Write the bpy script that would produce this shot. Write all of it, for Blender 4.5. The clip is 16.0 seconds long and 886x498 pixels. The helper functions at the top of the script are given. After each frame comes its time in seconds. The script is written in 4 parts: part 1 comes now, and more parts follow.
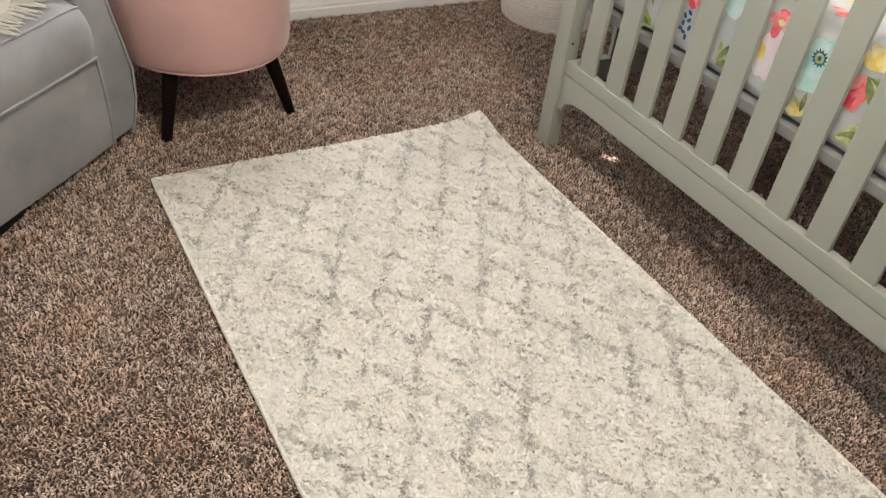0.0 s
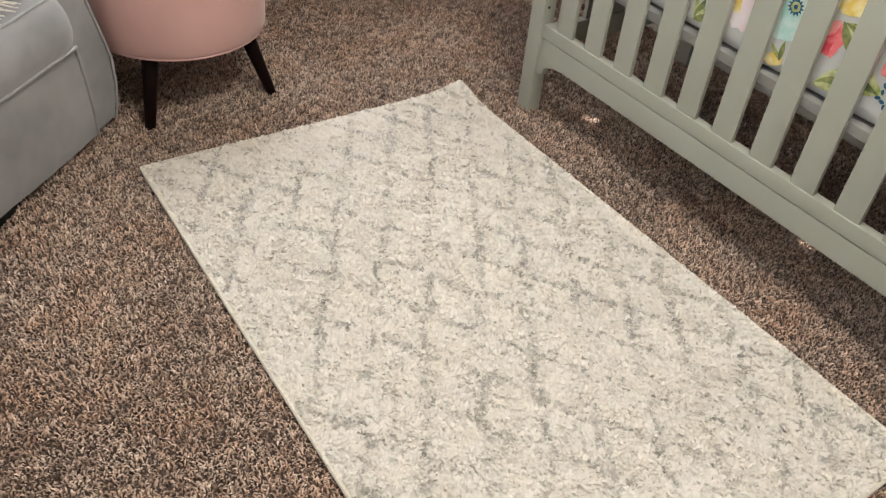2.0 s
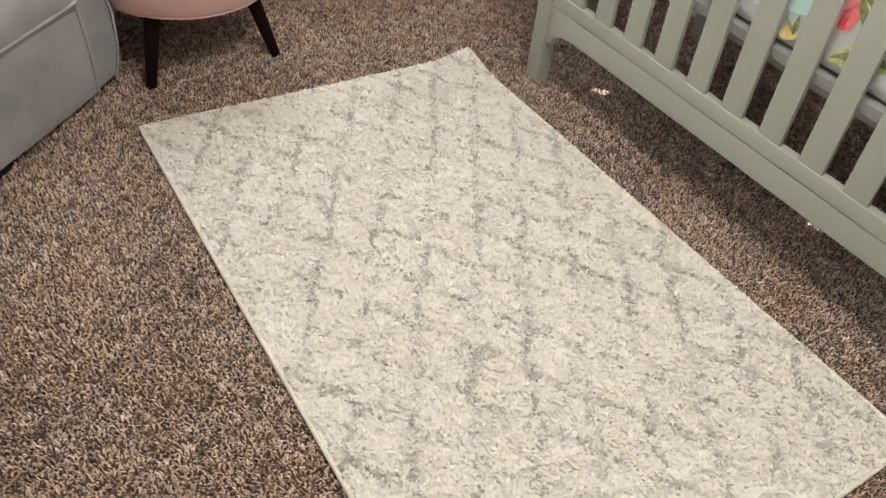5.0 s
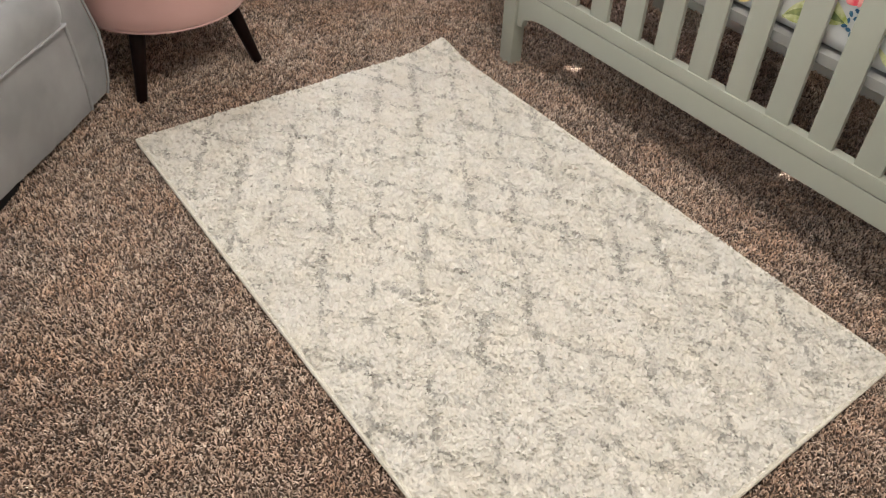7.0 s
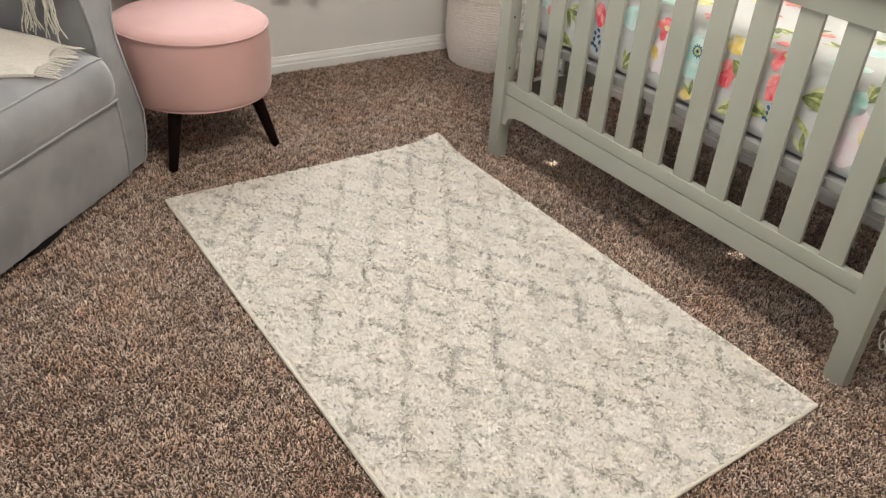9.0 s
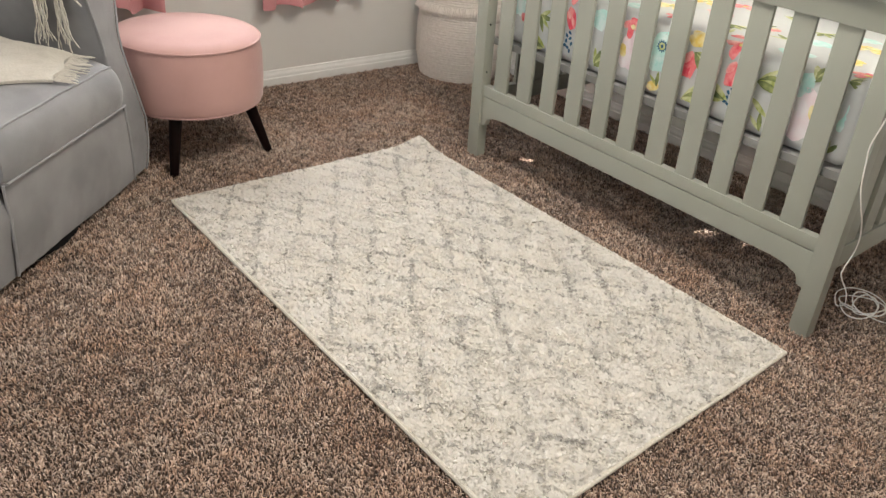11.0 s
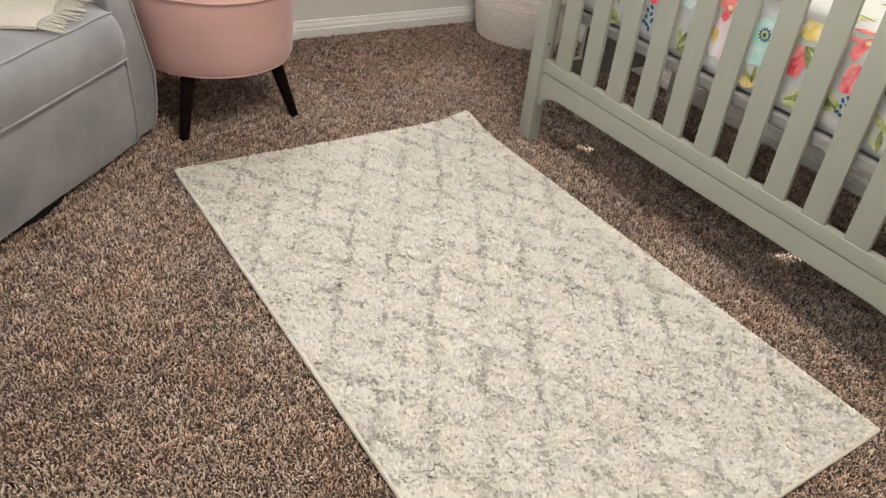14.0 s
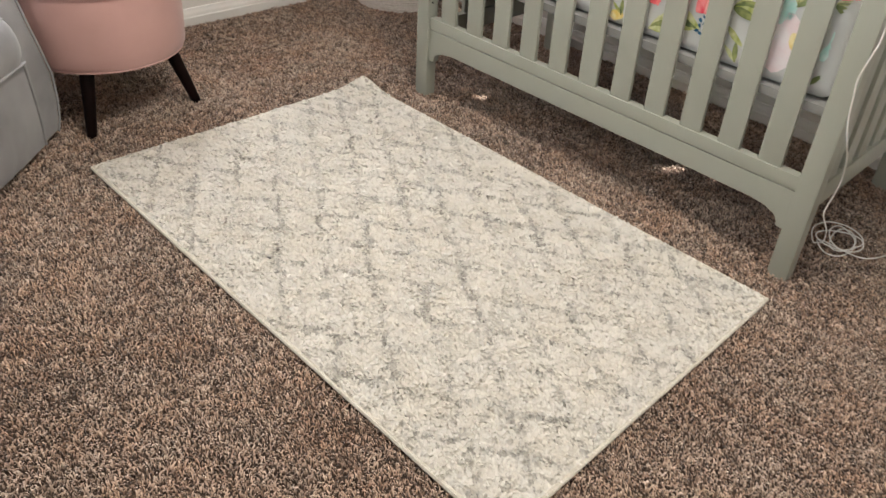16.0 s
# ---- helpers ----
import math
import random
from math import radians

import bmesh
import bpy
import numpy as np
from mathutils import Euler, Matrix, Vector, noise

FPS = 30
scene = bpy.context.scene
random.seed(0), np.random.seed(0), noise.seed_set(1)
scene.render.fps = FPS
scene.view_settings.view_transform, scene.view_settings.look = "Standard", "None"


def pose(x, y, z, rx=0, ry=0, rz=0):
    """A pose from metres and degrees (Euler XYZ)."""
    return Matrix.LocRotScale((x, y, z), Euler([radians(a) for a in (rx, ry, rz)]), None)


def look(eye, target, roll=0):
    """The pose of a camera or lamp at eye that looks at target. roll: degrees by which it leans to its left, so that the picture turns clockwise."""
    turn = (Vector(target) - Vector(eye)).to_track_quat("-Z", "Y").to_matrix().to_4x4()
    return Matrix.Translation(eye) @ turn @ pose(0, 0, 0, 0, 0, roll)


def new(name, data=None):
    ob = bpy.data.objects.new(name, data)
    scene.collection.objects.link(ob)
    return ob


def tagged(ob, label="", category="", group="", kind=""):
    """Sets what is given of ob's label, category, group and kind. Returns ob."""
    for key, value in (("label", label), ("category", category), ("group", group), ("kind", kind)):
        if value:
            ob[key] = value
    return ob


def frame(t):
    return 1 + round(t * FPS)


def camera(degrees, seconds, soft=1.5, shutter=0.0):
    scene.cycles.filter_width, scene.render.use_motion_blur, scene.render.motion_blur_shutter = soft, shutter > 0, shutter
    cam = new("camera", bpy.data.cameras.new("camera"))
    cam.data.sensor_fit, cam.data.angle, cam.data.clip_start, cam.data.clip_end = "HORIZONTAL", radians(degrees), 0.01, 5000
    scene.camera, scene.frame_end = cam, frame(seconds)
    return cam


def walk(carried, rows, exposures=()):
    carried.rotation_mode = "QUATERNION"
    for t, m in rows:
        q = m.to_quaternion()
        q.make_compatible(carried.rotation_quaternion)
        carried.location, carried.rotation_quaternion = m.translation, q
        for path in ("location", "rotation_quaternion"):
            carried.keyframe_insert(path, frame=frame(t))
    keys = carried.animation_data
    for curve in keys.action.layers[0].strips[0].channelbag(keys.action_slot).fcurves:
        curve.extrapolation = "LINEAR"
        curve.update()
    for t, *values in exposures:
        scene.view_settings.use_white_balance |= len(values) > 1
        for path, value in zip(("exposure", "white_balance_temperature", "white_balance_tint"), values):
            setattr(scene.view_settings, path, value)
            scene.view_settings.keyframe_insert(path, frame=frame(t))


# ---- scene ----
cam = camera(59.8, 16.0, soft=1.15, shutter=0.3)
PATH = [
    (0, (0.019, 0.028, 1.203), (0.934, 1.281, -0.059), 9.5),
    (0.5, (-0.025, 0.037, 1.213), (0.879, 1.271, -0.076), 8.0),
    (1, (-0.076, 0.041, 1.199), (0.846, 1.244, -0.106), 6.5),
    (1.5, (-0.087, 0.037, 1.192), (0.865, 1.219, -0.11), 6.4),
    (2, (-0.05, 0.033, 1.199), (0.912, 1.209, -0.101), 7.7),
    (2.5, (0.007, 0.018, 1.204), (0.968, 1.19, -0.101), 9.5),
    (3, (0.026, 0.019, 1.192), (0.99, 1.191, -0.111), 10.7),
    (3.5, (-0.015, 0.042, 1.195), (0.938, 1.225, -0.106), 9.5),
    (4, (-0.063, 0.056, 1.187), (0.872, 1.245, -0.121), 6.9),
    (4.5, (-0.064, 0.05, 1.186), (0.86, 1.225, -0.143), 7.0),
    (5, (-0.009, 0.026, 1.184), (0.902, 1.177, -0.175), 8.9),
    (5.2, (0.017, 0.012, 1.19), (0.921, 1.154, -0.181), 9.9),
    (7.3, (-0.14, -0.051, 1.213), (0.823, 1.08, -0.127), 3.8),
    (7.5, (-0.172, -0.069, 1.216), (0.822, 1.08, -0.084), 3.7),
    (8, (-0.207, -0.14, 1.218), (0.856, 1.057, 0.019), 4.7),
    (8.5, (-0.213, -0.247, 1.225), (0.839, 1.014, 0.084), 6.0),
    (8.7, (-0.218, -0.287, 1.225), (0.814, 1.008, 0.104), 6.3),
    (10.8, (-0.461, -0.424, 1.192), (0.693, 0.872, 0.198), 5.5),
    (11, (-0.473, -0.426, 1.188), (0.689, 0.846, 0.172), 5.8),
    (11.5, (-0.462, -0.406, 1.179), (0.714, 0.821, 0.125), 6.6),
    (12, (-0.413, -0.347, 1.169), (0.747, 0.869, 0.084), 7.5),
    (12.5, (-0.321, -0.274, 1.148), (0.796, 0.939, 0.015), 9.7),
    (13, (-0.239, -0.222, 1.128), (0.845, 0.987, -0.04), 11.0),
    (13.5, (-0.195, -0.181, 1.124), (0.854, 1.053, -0.049), 9.8),
    (14, (-0.206, -0.171, 1.153), (0.814, 1.112, 0.006), 8.7),
    (14.5, (-0.21, -0.162, 1.152), (0.826, 1.136, 0.038), 8.4),
    (15, (-0.227, -0.183, 1.157), (0.867, 1.075, 0.052), 7.4),
    (15.5, (-0.3, -0.214, 1.166), (0.845, 0.969, 0.031), 6.1),
    (16, (-0.359, -0.253, 1.174), (0.839, 0.836, 0.0), 5.4),
]
walk(cam, [(t, look(eye, target, roll)) for t, eye, target, roll in PATH])

# ---- world and light ----
world = bpy.data.worlds.new("sky")
scene.world = world
world.use_nodes = True
wn = world.node_tree
sky = wn.nodes.new("ShaderNodeTexSky")
sky.sky_type, sky.sun_disc = "NISHITA", False
sky.sun_elevation, sky.sun_rotation = radians(32.7), radians(109.3)
wn.links.new(sky.outputs[0], wn.nodes["Background"].inputs[0])
wn.nodes["Background"].inputs[1].default_value = 0.12
SUN_FROM = Vector((1.0, -0.35, 0.68)).normalized()
sun = new("sun", bpy.data.lights.new("sun", "SUN"))
sun.data.energy, sun.data.angle, sun.data.color = 5.0, radians(0.5), (1.0, 0.94, 0.85)
sun.matrix_world = look(SUN_FROM * 8, (0, 0, 0))


def area_light(name, place, target, w, h, watts, colour):
    lamp = new(name, bpy.data.lights.new(name, "AREA"))
    lamp.data.shape, lamp.data.size, lamp.data.size_y = "RECTANGLE", w, h
    lamp.data.energy, lamp.data.color = watts, colour
    lamp.matrix_world = look(place, target)


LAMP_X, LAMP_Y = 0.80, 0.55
area_light("daylight_north", (1.0, 2.70, 1.50), (1.0, 0.0, 1.0), 0.9, 1.1, 12.5, (0.95, 0.98, 1.0))
area_light("daylight_east", (2.300, 0.83, 1.45), (0.0, 0.83, 1.2), 1.1, 0.85, 0.4, (0.96, 0.98, 1.0))
# weak fill from the west, placed in a window opening that is made up
area_light("added_fill_west", (-1.97, -0.10, 1.50), (0.5, 0.5, 0.6), 1.25, 1.15, 3.2, (1.0, 0.98, 0.95))
# fill from above, added under an unseen ceiling fixture to brighten floor and crib
area_light("added_ceiling_fill", (LAMP_X, LAMP_Y, 2.30), (LAMP_X, LAMP_Y, 0.0), 0.66, 0.66, 8.9, (1.0, 0.925, 0.83))
scene.view_settings.exposure = 2.21

# ---- materials ----


def material(name, colour, rough=0.6, second=None, scale=30.0, amount=0.5, bump=0.0, bump_scale=200.0, sheen=0.0, metal=0.0, detail=4.0, coat=0.0):
    """A surface with colour that varies by noise at one scale and relief at another."""
    m = bpy.data.materials.new(name)
    m.use_nodes = True
    nt = m.node_tree
    p = nt.nodes["Principled BSDF"]
    p.inputs["Roughness"].default_value = rough
    p.inputs["Metallic"].default_value = metal
    p.inputs["Coat Weight"].default_value = coat
    if sheen:
        p.inputs["Sheen Weight"].default_value = sheen
        p.inputs["Sheen Roughness"].default_value = 0.45
    co = nt.nodes.new("ShaderNodeTexCoord")
    n = nt.nodes.new("ShaderNodeTexNoise")
    n.inputs["Scale"].default_value, n.inputs["Detail"].default_value = scale, detail
    nt.links.new(co.outputs["Object"], n.inputs["Vector"])
    ramp = nt.nodes.new("ShaderNodeValToRGB")
    second = second or [c * 0.86 for c in colour]
    half = 0.32 - 0.2 * amount
    ramp.color_ramp.elements[0].position, ramp.color_ramp.elements[1].position = 0.5 - half, 0.5 + half
    ramp.color_ramp.elements[0].color, ramp.color_ramp.elements[1].color = (*second, 1), (*colour, 1)
    nt.links.new(n.outputs["Fac"], ramp.inputs["Fac"])
    nt.links.new(ramp.outputs["Color"], p.inputs["Base Color"])
    if bump:
        b = nt.nodes.new("ShaderNodeTexNoise")
        b.inputs["Scale"].default_value, b.inputs["Detail"].default_value = bump_scale, 3
        nt.links.new(co.outputs["Object"], b.inputs["Vector"])
        k = nt.nodes.new("ShaderNodeBump")
        k.inputs["Strength"].default_value, k.inputs["Distance"].default_value = bump, 0.002
        nt.links.new(b.outputs["Fac"], k.inputs["Height"])
        nt.links.new(k.outputs["Normal"], p.inputs["Normal"])
    return m


def pile_material(name, stops, rough=0.95, sheen=0.3, tint=None, tint_scale=12.0, thin=0.0):
    """Fibre whose colour follows the yarn tone and painted root shading kept on the mesh."""
    m = bpy.data.materials.new(name)
    m.use_nodes = True
    nt = m.node_tree
    p = nt.nodes["Principled BSDF"]
    p.inputs["Roughness"].default_value = rough
    p.inputs["Sheen Weight"].default_value = sheen
    p.inputs["Specular IOR Level"].default_value = 0.15
    at = nt.nodes.new("ShaderNodeAttribute")
    at.attribute_name = "tone"
    ramp = nt.nodes.new("ShaderNodeValToRGB")
    els = ramp.color_ramp.elements
    while len(els) < len(stops):
        els.new(0.5)
    for e, (pos, c) in zip(els, stops):
        e.position, e.color = pos, (*c, 1)
    nt.links.new(at.outputs["Fac"], ramp.inputs["Fac"])
    out = ramp.outputs["Color"]
    if tint:
        co = nt.nodes.new("ShaderNodeTexCoord")
        n = nt.nodes.new("ShaderNodeTexNoise")
        n.inputs["Scale"].default_value, n.inputs["Detail"].default_value, n.inputs["Roughness"].default_value = tint_scale, 5, 0.7
        nt.links.new(co.outputs["Object"], n.inputs["Vector"])
        k = nt.nodes.new("ShaderNodeMapRange")
        k.inputs["From Min"].default_value, k.inputs["From Max"].default_value = 0.42, 0.66
        nt.links.new(n.outputs["Fac"], k.inputs["Value"])
        mix = nt.nodes.new("ShaderNodeMix")
        mix.data_type, mix.blend_type = "RGBA", "MULTIPLY"
        nt.links.new(k.outputs["Result"], mix.inputs["Factor"])
        nt.links.new(out, mix.inputs["A"])
        mix.inputs["B"].default_value = (*tint, 1)
        out = mix.outputs["Result"]
    nt.links.new(out, p.inputs["Base Color"])
    if thin:
        # loose fibre lets part of the light through
        tr = nt.nodes.new("ShaderNodeBsdfTranslucent")
        nt.links.new(out, tr.inputs["Color"])
        both = nt.nodes.new("ShaderNodeMixShader")
        both.inputs["Fac"].default_value = thin
        nt.links.new(p.outputs["BSDF"], both.inputs[1])
        nt.links.new(tr.outputs["BSDF"], both.inputs[2])
        nt.links.new(both.outputs["Shader"], nt.nodes["Material Output"].inputs["Surface"])
    return m


M_WALL = material("wall_paint", (0.70, 0.68, 0.645), 0.75, (0.67, 0.65, 0.615), 3, 0.4, 0.25, 160)
M_CEIL = material("ceiling_paint", (0.78, 0.77, 0.74), 0.9, (0.75, 0.74, 0.71), 4, 0.4, 0.3, 90)
M_TRIM = material("white_trim_paint", (0.78, 0.77, 0.74), 0.35, (0.73, 0.72, 0.69), 6)
M_CARPET_BASE = material("carpet_backing", (0.10, 0.068, 0.050), 0.95, (0.06, 0.040, 0.030), 90, bump=0.6, bump_scale=140)
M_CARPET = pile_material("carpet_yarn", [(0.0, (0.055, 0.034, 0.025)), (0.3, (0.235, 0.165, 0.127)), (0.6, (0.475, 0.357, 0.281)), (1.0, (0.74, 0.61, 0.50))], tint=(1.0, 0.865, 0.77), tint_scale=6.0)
M_RUG_BASE = material("rug_backing", (0.78, 0.745, 0.68), 0.95, (0.72, 0.685, 0.62), 120, bump=0.5, bump_scale=300)
M_RUG = pile_material("rug_yarn", [(0.0, (0.86, 0.83, 0.775)), (0.3, (0.735, 0.705, 0.655)), (0.65, (0.37, 0.357, 0.322)), (1.0, (0.21, 0.202, 0.18))], 0.9, tint=(1.0, 0.985, 0.955), thin=0.40)
M_BIND = material("rug_binding", (0.70, 0.66, 0.57), 0.85, (0.56, 0.52, 0.44), 220, bump=0.8, bump_scale=500)
M_CRIB = material("sage_grey_paint", (0.303, 0.311, 0.262), 0.36, (0.287, 0.296, 0.249), 5, 0.4, 0.08, 120)
M_CRIB_IN = material("bare_board", (0.27, 0.268, 0.255), 0.45, (0.22, 0.217, 0.208), 12)
M_STEEL = material("dark_steel", (0.05, 0.05, 0.05), 0.4, (0.04, 0.04, 0.04), 40, metal=0.8)
M_SHEET = material("white_cotton", (0.55, 0.56, 0.545), 0.36, (0.50, 0.51, 0.50), 14, 0.4, 0.25, 30, sheen=0.1)
M_PINK = material("pink_velvet", (0.50, 0.298, 0.270), 0.8, (0.43, 0.250, 0.226), 5, 0.6, 0.25, 420, sheen=0.3)
M_WOOD = material("espresso_wood", (0.010, 0.0045, 0.004), 0.40, (0.005, 0.0028, 0.0025), 30, bump=0.1, bump_scale=60)
M_GREY = material("grey_velvet", (0.282, 0.279, 0.284), 0.8, (0.205, 0.203, 0.209), 6, 0.95, 0.3, 380, sheen=0.3)
M_PIPE = material("grey_piping", (0.32, 0.32, 0.325), 0.8, (0.26, 0.26, 0.265), 60, bump=0.4, bump_scale=500)
M_BLACK = material("black_steel", (0.015, 0.015, 0.016), 0.45, (0.01, 0.01, 0.01), 30)
M_THROW = material("cream_knit", (0.62, 0.585, 0.515), 0.9, (0.52, 0.49, 0.425), 160, 0.5, 0.9, 330, sheen=0.2)
M_ROPE = material("cream_rope", (0.80, 0.75, 0.69), 0.9, (0.70, 0.65, 0.59), 70, 0.5, 0.8, 260)
M_FRINGE = material("cream_fringe", (0.82, 0.77, 0.71), 0.9, (0.74, 0.69, 0.62), 120, 0.5, 0.8, 300)
M_DENIM = material("slate_cloth", (0.12, 0.14, 0.19), 0.9, (0.08, 0.09, 0.13), 40, bump=0.6, bump_scale=200)
M_CURTAIN = material("rose_curtain", (0.62, 0.285, 0.290), 0.8, (0.55, 0.245, 0.25), 9, 0.5, 0.35, 300, sheen=0.2)
M_CABLE = material("white_cable", (0.80, 0.78, 0.74), 0.4, (0.74, 0.72, 0.68), 30)
M_BLIND = material("white_blind", (0.78, 0.77, 0.74), 0.5, (0.74, 0.73, 0.70), 8)
M_CORAL = material("coral_print", (0.74, 0.06, 0.095), 0.55, (0.84, 0.27, 0.27), 42, 0.9)
M_ROSE = material("light_coral_print", (0.82, 0.19, 0.20), 0.55, (0.87, 0.47, 0.42), 46, 0.9)
M_YELLOW = material("yellow_print", (0.74, 0.53, 0.10), 0.55, (0.84, 0.74, 0.42), 40, 0.9)
M_TEAL = material("aqua_print", (0.40, 0.68, 0.62), 0.55, (0.70, 0.80, 0.77), 30, 0.9)
M_LEAF = material("leaf_print", (0.30, 0.34, 0.08), 0.55, (0.62, 0.63, 0.36), 48, 0.9)
M_DEEP = material("deep_leaf_print", (0.10, 0.14, 0.05), 0.55, (0.30, 0.33, 0.12), 48, 0.9)
M_NAVY = material("navy_print", (0.012, 0.07, 0.15), 0.55, (0.03, 0.13, 0.22), 60, 0.9)
M_BLUSH = material("blush_print", (0.80, 0.66, 0.68), 0.55, (0.82, 0.76, 0.77), 22, 0.9)
for dull in (M_WOOD, M_BLACK):
    dull.node_tree.nodes["Principled BSDF"].inputs["Specular IOR Level"].default_value = 0.07

# ---- mesh helpers ----


def mesh_object(name, bm, mat, smooth=True):
    me = bpy.data.meshes.new(name)
    bm.normal_update()
    bm.to_mesh(me)
    bm.free()
    me.materials.append(mat)
    if smooth:
        me.shade_smooth()
        me.set_sharp_from_angle(angle=radians(38))
    return new(name, me)


def part(name, bm, mat, parent, label="", smooth=True):
    ob = mesh_object(name, bm, mat, smooth)
    ob.parent = parent
    return tagged(ob, label)


def thing(name, label, category, group="", kind=""):
    return tagged(new(name), label, category, group, kind)


def add_box(bm, x0, x1, y0, y1, z0, z1, bevel=0.0, m=None):
    res = bmesh.ops.create_cube(bm, size=1.0)
    vs = res["verts"]
    for v in vs:
        v.co = Vector((x0 + (v.co.x + 0.5) * (x1 - x0), y0 + (v.co.y + 0.5) * (y1 - y0), z0 + (v.co.z + 0.5) * (z1 - z0)))
    if m is not None:
        for v in vs:
            v.co = m @ v.co
    if bevel:
        es = list({e for v in vs for e in v.link_edges})
        bmesh.ops.bevel(bm, geom=es, offset=bevel, segments=2, affect="EDGES", profile=0.7)
    return bm


def box(x0, x1, y0, y1, z0, z1, bevel=0.0, m=None):
    return add_box(bmesh.new(), x0, x1, y0, y1, z0, z1, bevel, m)


def add_tube(bm, pts, r, n=8, closed=False):
    """A round strand along points; r is a radius or one for each point."""
    pts = [Vector(p) for p in pts]
    rs = r if isinstance(r, (list, tuple)) else [r] * len(pts)
    rings, up = [], None
    for i, p in enumerate(pts):
        a = pts[i - 1] if (i or closed) else p
        b = pts[(i + 1) % len(pts)] if (i < len(pts) - 1 or closed) else p
        d = (b - a).normalized()
        if up is None:
            up = d.orthogonal().normalized()
        up = (up - d * up.dot(d))
        up = up.normalized() if up.length > 1e-6 else d.orthogonal().normalized()
        side = d.cross(up)
        rings.append([bm.verts.new(p + (up * math.cos(k * math.tau / n) + side * math.sin(k * math.tau / n)) * rs[i]) for k in range(n)])
    count = len(rings)
    for i in range(count if closed else count - 1):
        a, b = rings[i], rings[(i + 1) % count]
        for k in range(n):
            bm.faces.new((a[k], a[(k + 1) % n], b[(k + 1) % n], b[k]))
    if not closed:
        bm.faces.new(rings[0][::-1])
        bm.faces.new(rings[-1])
    return bm


def tube(pts, r, n=8, closed=False):
    return add_tube(bmesh.new(), pts, r, n, closed)


def lathe(profile, cx, cy, n=48):
    """A round body from (radius, height) pairs."""
    bm = bmesh.new()
    rings = []
    for r, z in profile:
        if r < 1e-5:
            rings.append([bm.verts.new((cx, cy, z))])
        else:
            rings.append([bm.verts.new((cx + r * math.cos(k * math.tau / n), cy + r * math.sin(k * math.tau / n), z)) for k in range(n)])
    for a, b in zip(rings, rings[1:]):
        for k in range(n):
            j = (k + 1) % n
            if len(a) == 1:
                bm.faces.new((a[0], b[j], b[k]))
            elif len(b) == 1:
                bm.faces.new((a[k], a[j], b[0]))
            else:
                bm.faces.new((a[k], a[j], b[j], b[k]))
    bmesh.ops.recalc_face_normals(bm, faces=bm.faces)
    return bm


def prism(outline, to_world, depth, bevel=0.0):
    """A flat outline of (u, v) pairs given thickness: to_world(u, v, w) with w from 0 to depth."""
    bm = bmesh.new()
    a = [bm.verts.new(to_world(u, v, 0.0)) for u, v in outline]
    b = [bm.verts.new(to_world(u, v, depth)) for u, v in outline]
    fa, fb = bm.faces.new(a), bm.faces.new(b[::-1])
    n = len(a)
    for i in range(n):
        bm.faces.new((a[(i + 1) % n], a[i], b[i], b[(i + 1) % n]))
    bmesh.ops.recalc_face_normals(bm, faces=bm.faces)
    if bevel:
        rim = list(set(fa.edges) | set(fb.edges))
        bmesh.ops.bevel(bm, geom=rim, offset=bevel, segments=3, affect="EDGES", profile=0.6)
    bmesh.ops.triangulate(bm, faces=[f for f in bm.faces if len(f.verts) > 6])
    return bm


def waves(seed, low, high, count=26):
    """A smooth random field over the plan, about -1 to 1; low and high are wavelengths in metres."""
    g = np.random.default_rng(seed)
    ang, lam, ph = g.uniform(0, math.tau, count), np.exp(g.uniform(math.log(low), math.log(high), count)), g.uniform(0, math.tau, count)
    kx, ky = math.tau * np.cos(ang) / lam, math.tau * np.sin(ang) / lam
    return lambda x, y: np.sum(np.sin(np.multiply.outer(x, kx) + np.multiply.outer(y, ky) + ph), axis=-1) / math.sqrt(count * 0.9)


